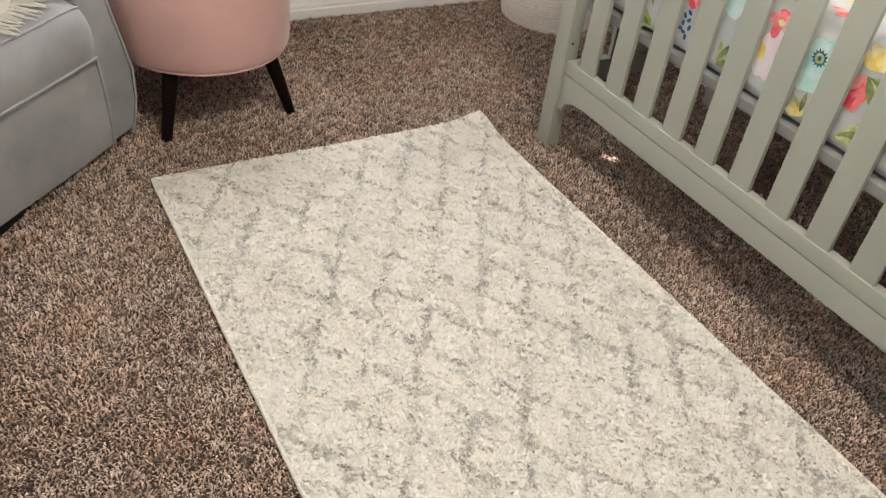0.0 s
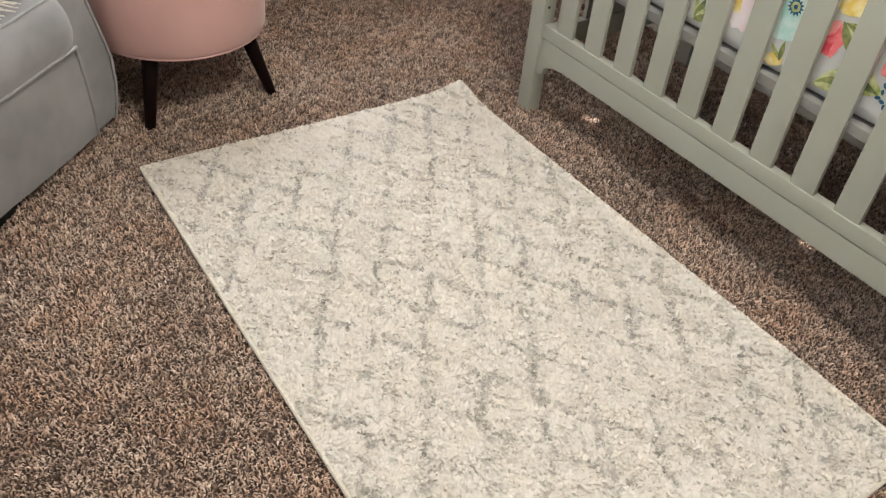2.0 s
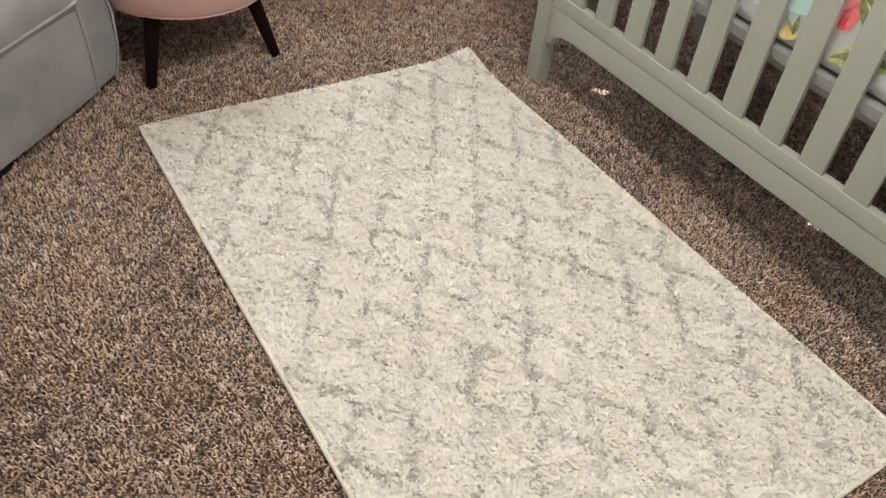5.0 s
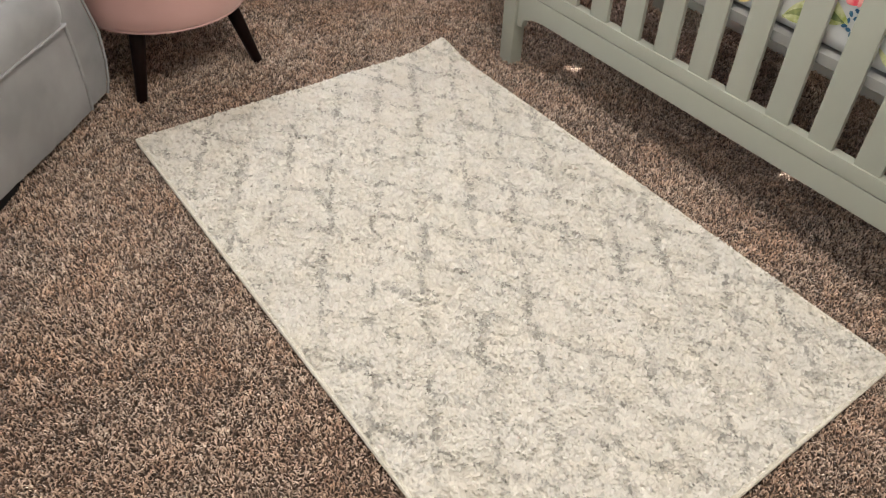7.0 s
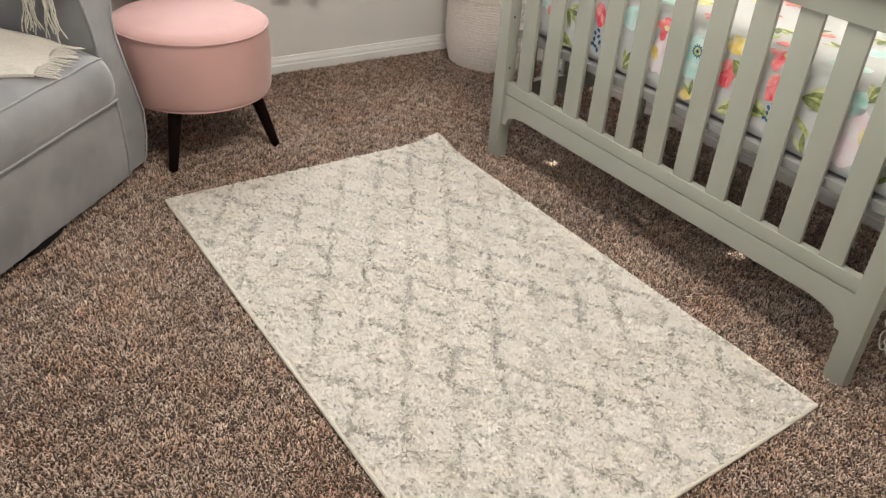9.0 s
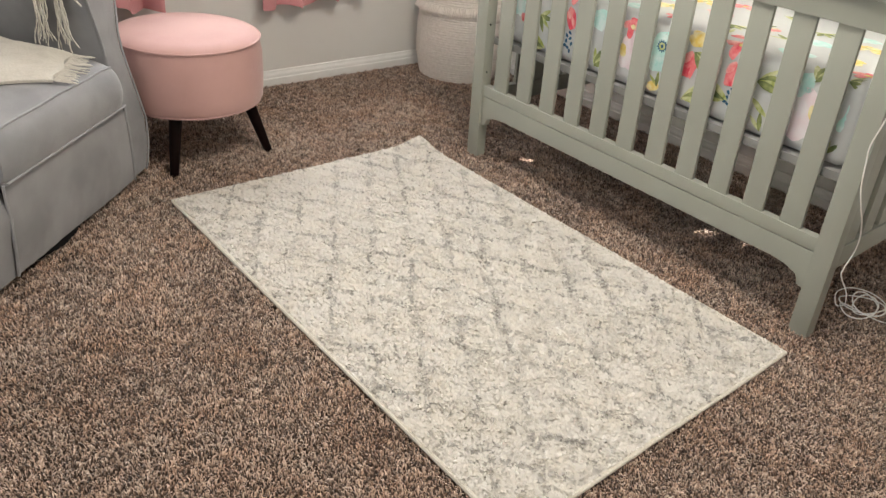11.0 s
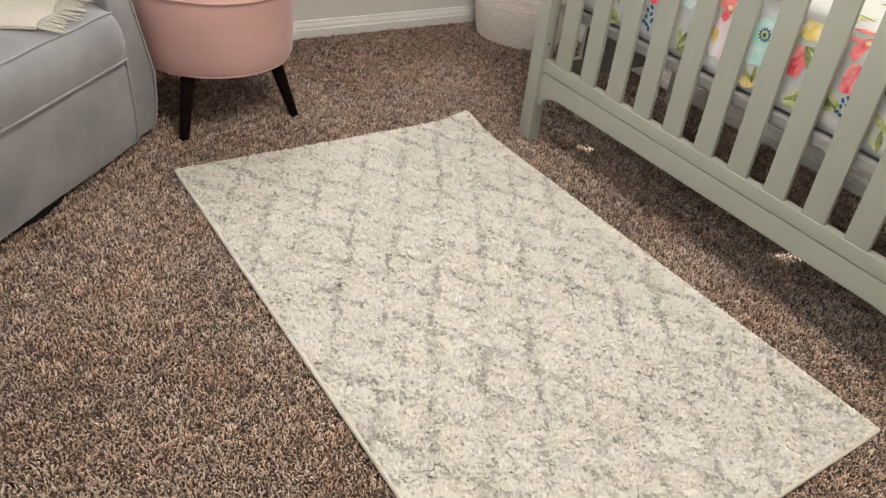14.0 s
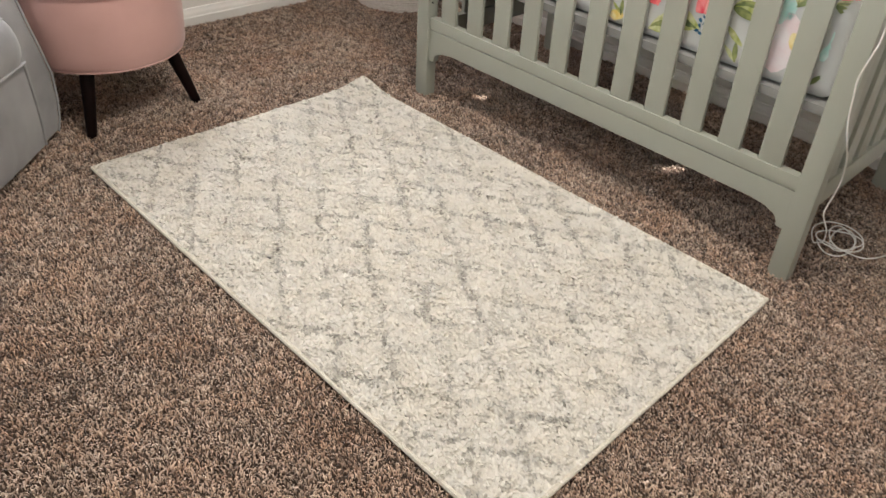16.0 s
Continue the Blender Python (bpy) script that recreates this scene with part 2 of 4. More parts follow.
def pile(name, mat, x, y, z, tone, length, width, rise, seed, lean, tilt=0.25, fluff=None, spread=1.1):
    """Yarn tufts as bent ribbons, one for each root; tone is the yarn's colour value."""
    g = np.random.default_rng(seed)
    n = len(x)
    ang = lean + g.normal(0, spread, n)
    ln, wd = length * g.uniform(0.65, 1.3, n), width * g.uniform(0.7, 1.25, n)
    hz = rise * g.uniform(0.7, 1.25, n)
    dx, dy = np.cos(ang), np.sin(ang)
    twist = ang + math.pi / 2 + g.normal(0, 0.45, n)
    sx, sy = np.cos(twist), np.sin(twist)
    bend = g.normal(0, 0.25, n)
    co = np.empty((n, 6, 3), np.float32)
    for i, (f, h, w) in enumerate(((0.0, 0.0, 0.7), (0.42, 0.85, 1.0), (1.0, 1.0, 0.5))):
        cx = x + dx * ln * f + sx * bend * ln * f * f
        cy = y + dy * ln * f + sy * bend * ln * f * f
        cz = z + hz * h - (0.0025 if i == 0 else 0.0)
        for k, s in enumerate((-0.5, 0.5)):
            co[:, 2 * i + k, 0] = cx + sx * wd * w * s
            co[:, 2 * i + k, 1] = cy + sy * wd * w * s
            co[:, 2 * i + k, 2] = cz + s * wd * tilt
    base = np.arange(n, dtype=np.int32)[:, None] * 6
    loops = (base + np.array([0, 2, 3, 1, 2, 4, 5, 3], np.int32)).ravel()
    me = bpy.data.meshes.new(name)
    me.vertices.add(n * 6)
    me.vertices.foreach_set("co", co.ravel())
    me.loops.add(len(loops))
    me.loops.foreach_set("vertex_index", loops)
    me.polygons.add(n * 2)
    me.polygons.foreach_set("loop_start", np.arange(0, n * 8, 4, dtype=np.int32))
    at = me.attributes.new("tone", "FLOAT", "POINT")
    # shade between carpet tufts painted as darker roots; rug tones turn lighter there
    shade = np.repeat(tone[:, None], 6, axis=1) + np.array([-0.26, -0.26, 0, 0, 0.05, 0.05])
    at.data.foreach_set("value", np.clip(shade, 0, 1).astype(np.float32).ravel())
    me.update(calc_edges=True)
    me.shade_smooth()
    if fluff is not None:
        # fuzzy yarn shades softly: the tufts share the slope of the clump that they stand in
        own = np.empty(n * 18, np.float32)
        me.vertices.foreach_get("normal", own)
        own = own.reshape(n, 6, 3)
        nor = 0.18 * own + np.repeat(fluff[:, None, :], 6, axis=1)
        nor /= np.linalg.norm(nor, axis=2, keepdims=True)
        me.normals_split_custom_set_from_vertices(nor.reshape(-1, 3).tolist())
    me.materials.append(mat)
    return new(name, me)


# ---- room ----
X0, X1, Y0, Y1, H = -2.00, 2.29, -1.05, 2.57, 2.44
T = 0.12


def structure(name, bm, mat, label, category):
    return tagged(mesh_object(name, bm, mat), label, category, kind="structure")


structure("floor", box(X0 - T, X1 + T, Y0 - T, Y1 + T, -0.10, -0.004), M_CARPET_BASE, "brown speckled wall-to-wall carpet floor", "floor")
structure("ceiling", box(X0 - T, X1 + T, Y0 - T, Y1 + T, H, H + 0.1), M_CEIL, "plain white painted bedroom ceiling", "ceiling")


def wall_with_window(name, along, fixed, a0, a1, w0, w1, z0, z1, label):
    """A wall along x or y, with one opening from w0 to w1 and z0 to z1."""
    bm = bmesh.new()
    lo, hi = min(fixed), max(fixed)
    for p, q, r, s in ((a0, w0, 0, H), (w1, a1, 0, H), (w0, w1, 0, z0), (w0, w1, z1, H)):
        if along == "x":
            add_box(bm, p, q, lo, hi, r, s)
        else:
            add_box(bm, lo, hi, p, q, r, s)
    return structure(name, bm, M_WALL, label, "wall")


wall_with_window("wall_north", "x", (Y1, Y1 + T), X0 - T, X1 + T, 0.55, 1.45, 0.95, 2.05, "light greige painted wall behind the ottoman")
wall_with_window("wall_east", "y", (X1, X1 + T), Y0, Y1, 0.20, 1.45, 0.27, 1.90, "light greige painted wall behind the crib")
structure("wall_south", box(X0 - T, X1 + T, Y0 - T, Y0, 0, H), M_WALL, "light greige painted bedroom wall", "wall")
# the opening here is added for the west fill
wall_with_window("wall_west", "y", (X0 - T, X0), Y0, Y1, -0.75, 0.55, 0.90, 2.10, "light greige painted wall with an added unseen window")


def baseboard(name, a0, a1, to_world, label="white moulded wooden baseboard along the wall"):
    """Moulded skirting: profile of (depth, height) swept along a wall."""
    prof = [(0, 0), (0.016, 0), (0.016, 0.034), (0.012, 0.039), (0.012, 0.048), (0.0095, 0.053), (0.006, 0.058), (0.005, 0.067), (0, 0.070)]
    bm = bmesh.new()
    a = [bm.verts.new(to_world(a0, d, z)) for d, z in prof]
    b = [bm.verts.new(to_world(a1, d, z)) for d, z in prof]
    for i in range(len(prof)):
        j = (i + 1) % len(prof)
        bm.faces.new((a[i], a[j], b[j], b[i]))
    bm.faces.new(a)
    bm.faces.new(b[::-1])
    bmesh.ops.recalc_face_normals(bm, faces=bm.faces)
    return structure(name, bm, M_TRIM, label, "baseboard")


baseboard("baseboard_north", X0, X1 - 0.017, lambda s, d, z: (s, Y1 - d, z))
baseboard("baseboard_east", Y0, Y1, lambda s, d, z: (X1 - d, s, z))
baseboard("baseboard_south", X0, X1 - 0.017, lambda s, d, z: (s, Y0 + d, z))
baseboard("baseboard_west", Y0 + 0.017, Y1 - 0.017, lambda s, d, z: (X0 + d, s, z))

# ---- carpet and rug ----
RX0, RX1, RY0, RY1 = 0.322, 1.312, 0.168, 1.722


def rug_lift(x, y):
    """How far the rug's body rises off the carpet: a curled far corner and slight ripples."""
    c = np.exp(-((RX1 - x) ** 2 + (RY1 - y) ** 2) / 0.006) * 0.024
    return 0.004 + c + 0.0015 * np.sin(x * 9 + 1.0) * np.sin(y * 7)


def build_carpet():
    """Dense short tufts over the middle of the room, coarser ones in its unlit margin."""
    g = np.random.default_rng(3)
    sets = []
    for step, inner in ((0.0044, True), (0.0100, False)):
        xs, ys = np.meshgrid(np.arange(X0 + 0.02, X1 - 0.018, step), np.arange(Y0 + 0.02, Y1 - 0.018, step))
        x, y = xs.ravel(), ys.ravel()
        x, y = x + g.uniform(-0.5, 0.5, len(x)) * step, y + g.uniform(-0.5, 0.5, len(y)) * step
        keep = ~((x > RX0 + 0.012) & (x < RX1 - 0.012) & (y > RY0 + 0.012) & (y < RY1 - 0.03))
        keep &= (x < X1 - 0.02) & (y < Y1 - 0.02)
        middle = (y > -0.40 - 0.2 * x) & (x > -1.0) & ~((x < 0.0) & (y > 1.9 + 0.6 * x))
        keep &= middle if inner else ~middle
        sets.append((x[keep], y[keep], np.full(int(keep.sum()), 1.0 if inner else 2.0)))
    x, y, size = (np.concatenate(a) for a in zip(*sets))
    fine, mid, broad = waves(5, 0.012, 0.05, 30), waves(6, 0.03, 0.11, 40), waves(7, 0.3, 0.9)
    yarn = g.random((400, 400))[np.floor((x + 3) / 0.0085).astype(int) % 400, np.floor((y + 3) / 0.0085).astype(int) % 400]
    tone = 0.490 + 0.16 * g.normal(0, 1, len(x)) + 0.34 * (yarn - 0.5) + 0.06 * fine(x, y) + 0.075 * mid(x, y) + 0.05 * broad(x, y)
    lean = 2.35 + 0.55 * waves(8, 0.06, 0.3)(x, y)
    z = 0.0022 * waves(9, 0.018, 0.08, 40)(x, y)
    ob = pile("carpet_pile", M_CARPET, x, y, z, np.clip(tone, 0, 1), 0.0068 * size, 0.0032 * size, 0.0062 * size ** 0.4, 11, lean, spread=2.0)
    tagged(ob, "brown and beige twisted shag carpet pile", "carpet", kind="stuff")


build_carpet()


def build_rug():
    rug = thing("rug", "ivory shag rug with a faded grey trellis lying on carpet", "rug")
    nx, ny = 34, 52
    bm = bmesh.new()
    gx, gy = np.linspace(RX0, RX1, nx), np.linspace(RY0, RY1, ny)
    top = [[bm.verts.new((a, b, float(rug_lift(a, b)) + 0.008)) for a in gx] for b in gy]
    low = [[bm.verts.new((a, b, float(rug_lift(a, b)))) for a in gx] for b in gy]
    for j in range(ny - 1):
        for i in range(nx - 1):
            bm.faces.new((top[j][i], top[j][i + 1], top[j + 1][i + 1], top[j + 1][i]))
            bm.faces.new((low[j][i], low[j + 1][i], low[j + 1][i + 1], low[j][i + 1]))
    ring = [(0, i) for i in range(nx)] + [(j, nx - 1) for j in range(1, ny)] + [(ny - 1, i) for i in range(nx - 2, -1, -1)] + [(j, 0) for j in range(ny - 2, 0, -1)]
    for (j, i), (q, p) in zip(ring, ring[1:] + ring[:1]):
        bm.faces.new((low[j][i], low[q][p], top[q][p], top[j][i]))
    part("backing", bm, M_RUG_BASE, rug)
    edge = [(gx[i], gy[j], float(rug_lift(gx[i], gy[j])) + 0.006) for j, i in ring]
    part("binding", tube(edge, 0.0058, 8, True), M_BIND, rug, "stitched cream edge binding")
    g = np.random.default_rng(21)
    step = 0.0044
    xs, ys = np.meshgrid(np.arange(RX0 + 0.006, RX1 - 0.004, step), np.arange(RY0 + 0.006, RY1 - 0.002, step))
    x, y = xs.ravel(), ys.ravel()
    x, y = x + g.uniform(-0.5, 0.5, len(x)) * step, y + g.uniform(-0.5, 0.5, len(y)) * step
    # the faded trellis: two families of slanting lines, broken and blotched
    wob = waves(31, 0.08, 0.3)
    u, v = x - RX0 + 0.006 * wob(x, y), y - RY0 + 0.006 * wob(y, x)
    A = (u / TR_U + v / TR_V + TR_A) % 1.0
    B = (u / TR_U - v / TR_V + TR_B) % 1.0
    period = 1.0 / math.hypot(1 / TR_U, 1 / TR_V)
    da, db = np.abs(A - 0.5) * period, np.abs(B - 0.5) * period
    line = np.maximum(np.exp(-(da / 0.0100) ** 2), np.exp(-(db / 0.0100) ** 2))
    fade = np.clip(0.80 + 0.3 * waves(33, 0.15, 0.5)(x, y), 0.35, 1.1)
    blot = np.clip(waves(34, 0.03, 0.08, 34)(x, y) - 1.0, 0, 1) * np.clip(waves(35, 0.25, 0.7)(x, y) + 0.3, 0, 1)
    # each knot of yarn has one dye: grey ones gather along the lines
    warp = 0.006 * waves(39, 0.02, 0.06)(x, y)
    ci, cj = np.floor((x + warp) / 0.0115).astype(int), np.floor((y + 0.4 * warp + 0.004 * waves(40, 0.02, 0.06)(x, y)) / 0.0098).astype(int)
    dye, depth = g.random((160, 220)), g.random((160, 220))
    ci, cj = ci % 160, cj % 220
    grey = dye[ci, cj] < np.clip(0.84 * line * fade + 0.45 * blot, 0, 0.88)
    tone = 0.045 + 0.020 * g.normal(0, 1, len(x)) + 0.09 * line * fade + np.where(grey, 0.17 + 0.30 * depth[ci, cj], 0) + 0.03 * waves(36, 0.010, 0.03)(x, y)
    tone += 0.03 * np.clip(waves(42, 0.02, 0.05, 40)(x, y), 0, 2)
    puff = waves(38, 0.014, 0.034, 44)
    z = rug_lift(x, y) + 0.0075 + 0.0019 * puff(x, y)
    e = 0.0015
    slope = np.stack([(puff(x - e, y) - puff(x + e, y)) * 0.0019 / (2 * e), (puff(x, y - e) - puff(x, y + e)) * 0.0019 / (2 * e), np.full(len(x), 0.85)], axis=1)
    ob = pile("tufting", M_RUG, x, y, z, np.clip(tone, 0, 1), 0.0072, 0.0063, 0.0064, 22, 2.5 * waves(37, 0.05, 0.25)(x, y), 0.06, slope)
    ob.parent = rug
    ob["kind"] = "stuff"


TR_U, TR_V, TR_A, TR_B = 0.134, 0.200, -0.03, 0.72
build_rug()

# ---- windows and curtains ----


def build_window(name, along, wall, a0, a1, z0, z1, label, out):
    """A white vinyl window set in the depth of its wall: frame, sash bars, pane, sill."""
    win = tagged(new(name), label, "window", kind="structure")
    c = wall + out * 0.07

    def bar(p, q, r, s, d=0.02):
        lo, hi = c - d, c + d
        return box(p, q, lo, hi, r, s, 0.003) if along == "x" else box(lo, hi, p, q, r, s, 0.003)

    f = 0.045
    for p, q, r, s in ((a0, a0 + f, z0, z1), (a1 - f, a1, z0, z1), (a0 + f, a1 - f, z0, z0 + f), (a0 + f, a1 - f, z1 - f, z1)):
        part("window_frame", bar(p, q, r, s), M_TRIM, win)
    zm = (z0 + z1) / 2
    part("sash_bar", bar(a0 + f, a1 - f, zm - 0.02, zm + 0.02), M_TRIM, win)
    for r, s in ((z0 + f, zm - 0.02), (zm + 0.02, z1 - f)):
        pane = part("pane", bar(a0 + f, a1 - f, r, s, 0.003), M_GLASS, win)
        pane.visible_shadow = False
    lo, hi = sorted((wall - out * 0.03, wall + out * 0.05))
    part("window_sill", box(a0 - 0.02, a1 + 0.02, lo, hi, z0 - 0.022, z0 - 0.001, 0.004) if along == "x" else box(lo, hi, a0 - 0.02, a1 + 0.02, z0 - 0.022, z0 - 0.001, 0.004), M_TRIM, win)
    return win


M_GLASS = bpy.data.materials.new("window_glass")
M_GLASS.use_nodes = True
gp = M_GLASS.node_tree.nodes["Principled BSDF"]
gp.inputs["Transmission Weight"].default_value, gp.inputs["Roughness"].default_value, gp.inputs["IOR"].default_value = 1.0, 0.0, 1.45
build_window("window_1", "x", Y1, 0.55, 1.45, 0.95, 2.05, "white framed window between rose curtains", 1)
# unseen window, added to hold the west fill
build_window("added_window_west", "y", X0, -0.75, 0.55, 0.90, 2.10, "unseen white framed window added for fill light", -1)
build_window("window_2", "y", X1, 0.20, 1.45, 0.27, 1.90, "white framed low window behind the crib", 1)


def build_blind():
    """An unseen closed slat blind in the east window; gaps are cut to aim thin sunbeams."""
    bl = thing("window_blind", "closed white slatted blind in the east window", "blind")
    bx, y0, y1, pitch = X1 + 0.030, 0.205, 1.445, 0.024
    # gaps placed so that the sun lands on these floor spots
    leaks = [LEAK(1.585, 1.408), LEAK(1.70, 0.680), LEAK(1.77, 0.560)]
    part("head_rail", box(bx - 0.014, bx + 0.014, y0, y1, 1.866, 1.895, 0.003), M_BLIND, bl)
    tilt = radians(12)
    for i in range(66):
        z = 0.288 + pitch * i
        spans, a = [], y0
        for ly, lz in sorted(leaks):
            if abs(lz - z) < pitch * 0.6:
                spans.append((a, ly - 0.022))
                a = ly + 0.022
        spans.append((a, y1))
        for p, q in spans:
            m = Matrix.Translation((bx, 0, z)) @ Matrix.Rotation(tilt, 4, "Y")
            part("slat", box(-0.0008, 0.0008, p, q, -0.0135, 0.0135, 0, m), M_BLIND, bl)


def LEAK(x, y):
    """Where the sunbeam that ends at (x, y) on the floor crosses the blind."""
    k = (X1 + 0.030 - x) / SUN_FROM.x
    return y + SUN_FROM.y * k, SUN_FROM.z * k


build_blind()

# unseen fixture, added to go with the fill from above
lampt = thing("added_ceiling_light", "unseen flush white dome lamp added to the ceiling", "ceiling lamp")
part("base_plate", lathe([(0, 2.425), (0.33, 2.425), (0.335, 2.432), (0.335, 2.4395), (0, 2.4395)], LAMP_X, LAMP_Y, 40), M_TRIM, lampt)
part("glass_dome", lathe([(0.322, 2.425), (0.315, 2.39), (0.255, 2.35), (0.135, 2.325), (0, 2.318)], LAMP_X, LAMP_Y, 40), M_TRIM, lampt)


def curtain(x0, x1, hem, folds, seed, lean=0.0):
    """A gathered cloth panel with deep uneven folds and a wavy hem."""
    rng = random.Random(seed)
    c = thing("curtain", "gathered rose pink curtain hanging beside the window", "curtain", "window curtains")
    n, rows = 110, 16
    ph = [rng.uniform(0, 6.28) for _ in range(3)]
    bm = bmesh.new()

    def at(s, z):
        k = 1 - 0.25 * (z - hem) / (2.2 - hem)
        fold = math.sin(s * folds * math.tau + ph[0]) + 0.45 * math.sin(s * folds * 1.7 * math.tau + ph[1])
        x = x0 + (x1 - x0) * s + 0.008 * math.sin(s * folds * 2 * math.tau + ph[2]) * k
        return x, Y1 - 0.066 - 0.032 * fold * k

    grids = []
    for off in (0.0, 0.004):
        g = []
        for r in range(rows + 1):
            t = r / rows
            row = []
            for i in range(n + 1):
                s = i / n
                low = hem + 0.012 * math.sin(s * folds * math.tau + ph[0] + 1.2) + 0.012 * math.sin(s * 5 + ph[1])
                z = low + (2.2 - low) * t
                x, y = at(s, z)
                row.append(bm.verts.new((x, y - off, z)))
            g.append(row)
        grids.append(g)
    for g in grids:
        for r in range(rows):
            for i in range(n):
                bm.faces.new((g[r][i], g[r][i + 1], g[r + 1][i + 1], g[r + 1][i]))
    a, b = grids
    for i in range(n):
        bm.faces.new((a[0][i], a[0][i + 1], b[0][i + 1], b[0][i]))
    bmesh.ops.recalc_face_normals(bm, faces=bm.faces)
    part("cloth", bm, M_CURTAIN, c)


curtain(1.045, 1.56, 0.366, 3.0, 3)
curtain(0.36, 0.635, 0.395, 2.0, 8)
rod = thing("curtain_rod", "plain white metal curtain rod above the window", "curtain rod")
part("pole", tube([(0.25, Y1 - 0.06, 2.215), (1.72, Y1 - 0.06, 2.215)], 0.011, 12), M_TRIM, rod)
for bx in (0.30, 1.66):
    part("bracket", box(bx - 0.012, bx + 0.012, Y1 - 0.062, Y1 - 0.0005, 2.205, 2.225, 0.003), M_TRIM, rod)
    part("finial", lathe([(0, 0), (0.018, 0.004), (0.022, 0.018), (0.012, 0.034), (0, 0.038)], 0.25 if bx < 1 else 1.72, Y1 - 0.06, 16), M_TRIM, rod).location.z = 2.196

# ---- crib ----
CX, CB = 1.435, 2.205
CY0, CY1 = 0.175, 1.583
LW = 0.053
RAIL0, RAIL1 = 0.178, 0.281
TOP0, TOP1 = 0.805, 0.862


def sway(bm):
    """The crib stands a little out of plumb on the soft carpet."""
    for v in bm.verts:
        v.co.x -= 0.012 * v.co.z
        v.co.y += 0.034 * v.co.z
    return bm


def rail_outline(y0, y1, top, low):
    """A rail's face with a cut-away lower edge that steps down to the legs by a small curve."""
    pts = [(y0, top), (y0, low - 0.048)]
    for a in range(0, 91, 15):
        pts.append((y0 + 0.022 + 0.020 * (1 - math.cos(radians(a))), low - 0.045 + 0.030 * math.sin(radians(a))))
    pts.append((y0 + 0.062, low - 0.006))
    pts.append((y0 + 0.105, low))
    mirrored = [(y0 + y1 - y, z) for y, z in pts[::-1]]
    return pts + mirrored


def build_crib():
    crib = thing("crib", "sage grey painted wooden slatted crib standing on carpet", "crib")
    for lx0, lx1 in ((CX, CX + 0.045), (CB - 0.045, CB)):
        for ly0, ly1 in ((CY0, CY0 + LW), (CY1 - LW, CY1)):
            leg = part("leg", sway(box(lx0, lx1, ly0, ly1, -0.003, 0.90, 0.004)), M_CRIB, crib)
    a, b = CY0 + LW, CY1 - LW
    for fx, first, pitch in ((CX + 0.010, 0.3145, 0.1135), (CB - 0.010 - 0.024, 0.3368, 0.1124)):
        rail = part("lower_rail", sway(prism(rail_outline(a, b, RAIL1 - 0.0405, RAIL0), lambda u, v, w: Vector((fx + w, u, v)), 0.024, 0.0025)), M_CRIB, crib)
        part("rail_cap", sway(box(fx - 0.0005, fx + 0.028, a, b, RAIL1 - 0.0378, RAIL1, 0.0015)), M_CRIB, rail)
        part("top_rail", sway(box(fx - 0.002, fx + 0.026, a, b, TOP0, TOP1 + 0.03, 0.004)), M_CRIB, crib)
        n = 11
        for i in range(n):
            c = first + pitch * i
            part("slat", sway(box(fx + 0.005, fx + 0.018, c - 0.0305, c + 0.0305, RAIL1 - 0.004, TOP0 + 0.004, 0.003)), M_CRIB, crib)
    # moulded caps run over the posts
    for fx in (CX, CB - 0.045):
        cap = part("top_cap", sway(box(fx - 0.012, fx + 0.057, CY0 - 0.012, CY1 + 0.012, 0.896, 0.918, 0.006)), M_CRIB, crib)
        part("cap_moulding", sway(box(fx - 0.006, fx + 0.051, CY0 + 0.0525, CY1 - 0.0525, 0.872, 0.8965, 0.006)), M_CRIB, cap)
    p, q = CX + 0.045, CB - 0.045
    for ey, sgn in ((CY0 + 0.012, 1), (CY1 - 0.012 - 0.026, 1)):
        part("end_rail", sway(box(p, q, ey, ey + 0.026, 0.192, 0.256, 0.003)), M_CRIB, crib)
        part("end_top_rail", sway(box(p, q, ey, ey + 0.026, 0.82, 0.895, 0.004)), M_CRIB, crib)
        for i in range(6):
            c = 1.562 + 0.101 * i
            part("end_slat", sway(box(c - 0.031, c + 0.031, ey + 0.006, ey + 0.020, 0.254, 0.822, 0.003)), M_CRIB, crib)
    base = part("mattress_support", sway(box(CX + 0.045, CB - 0.045, CY0 + 0.045, CY1 - 0.045, 0.428, 0.452, 0.003)), M_CRIB_IN, crib, "pale grey board under the mattress")
    for sy in (CY0 + 0.0395, CY1 - 0.0425):
        part("support_bracket", sway(box(CX + 0.10, CX + 0.13, sy - 0.001, sy + 0.003, 0.39, 0.47)), M_STEEL, base)
    # bolt heads on the inner faces of the posts
    for by, bz in ((CY1 - LW - 0.0015, 0.33), (CY1 - LW - 0.0015, 0.50), (CY0 + LW + 0.0015, 0.33)):
        part("bolt", sway(box(CX + 0.0145, CX + 0.0205, by - 0.0015, by + 0.0015, bz - 0.003, bz + 0.003, 0.001)), M_STEEL, crib)
    return crib


build_crib()

# ---- mattress with a flowered sheet ----
MX0, MX1, MY0, MY1, MZ0, MZ1 = 1.497, 2.145, 0.245, 1.505, 0.470, 0.672


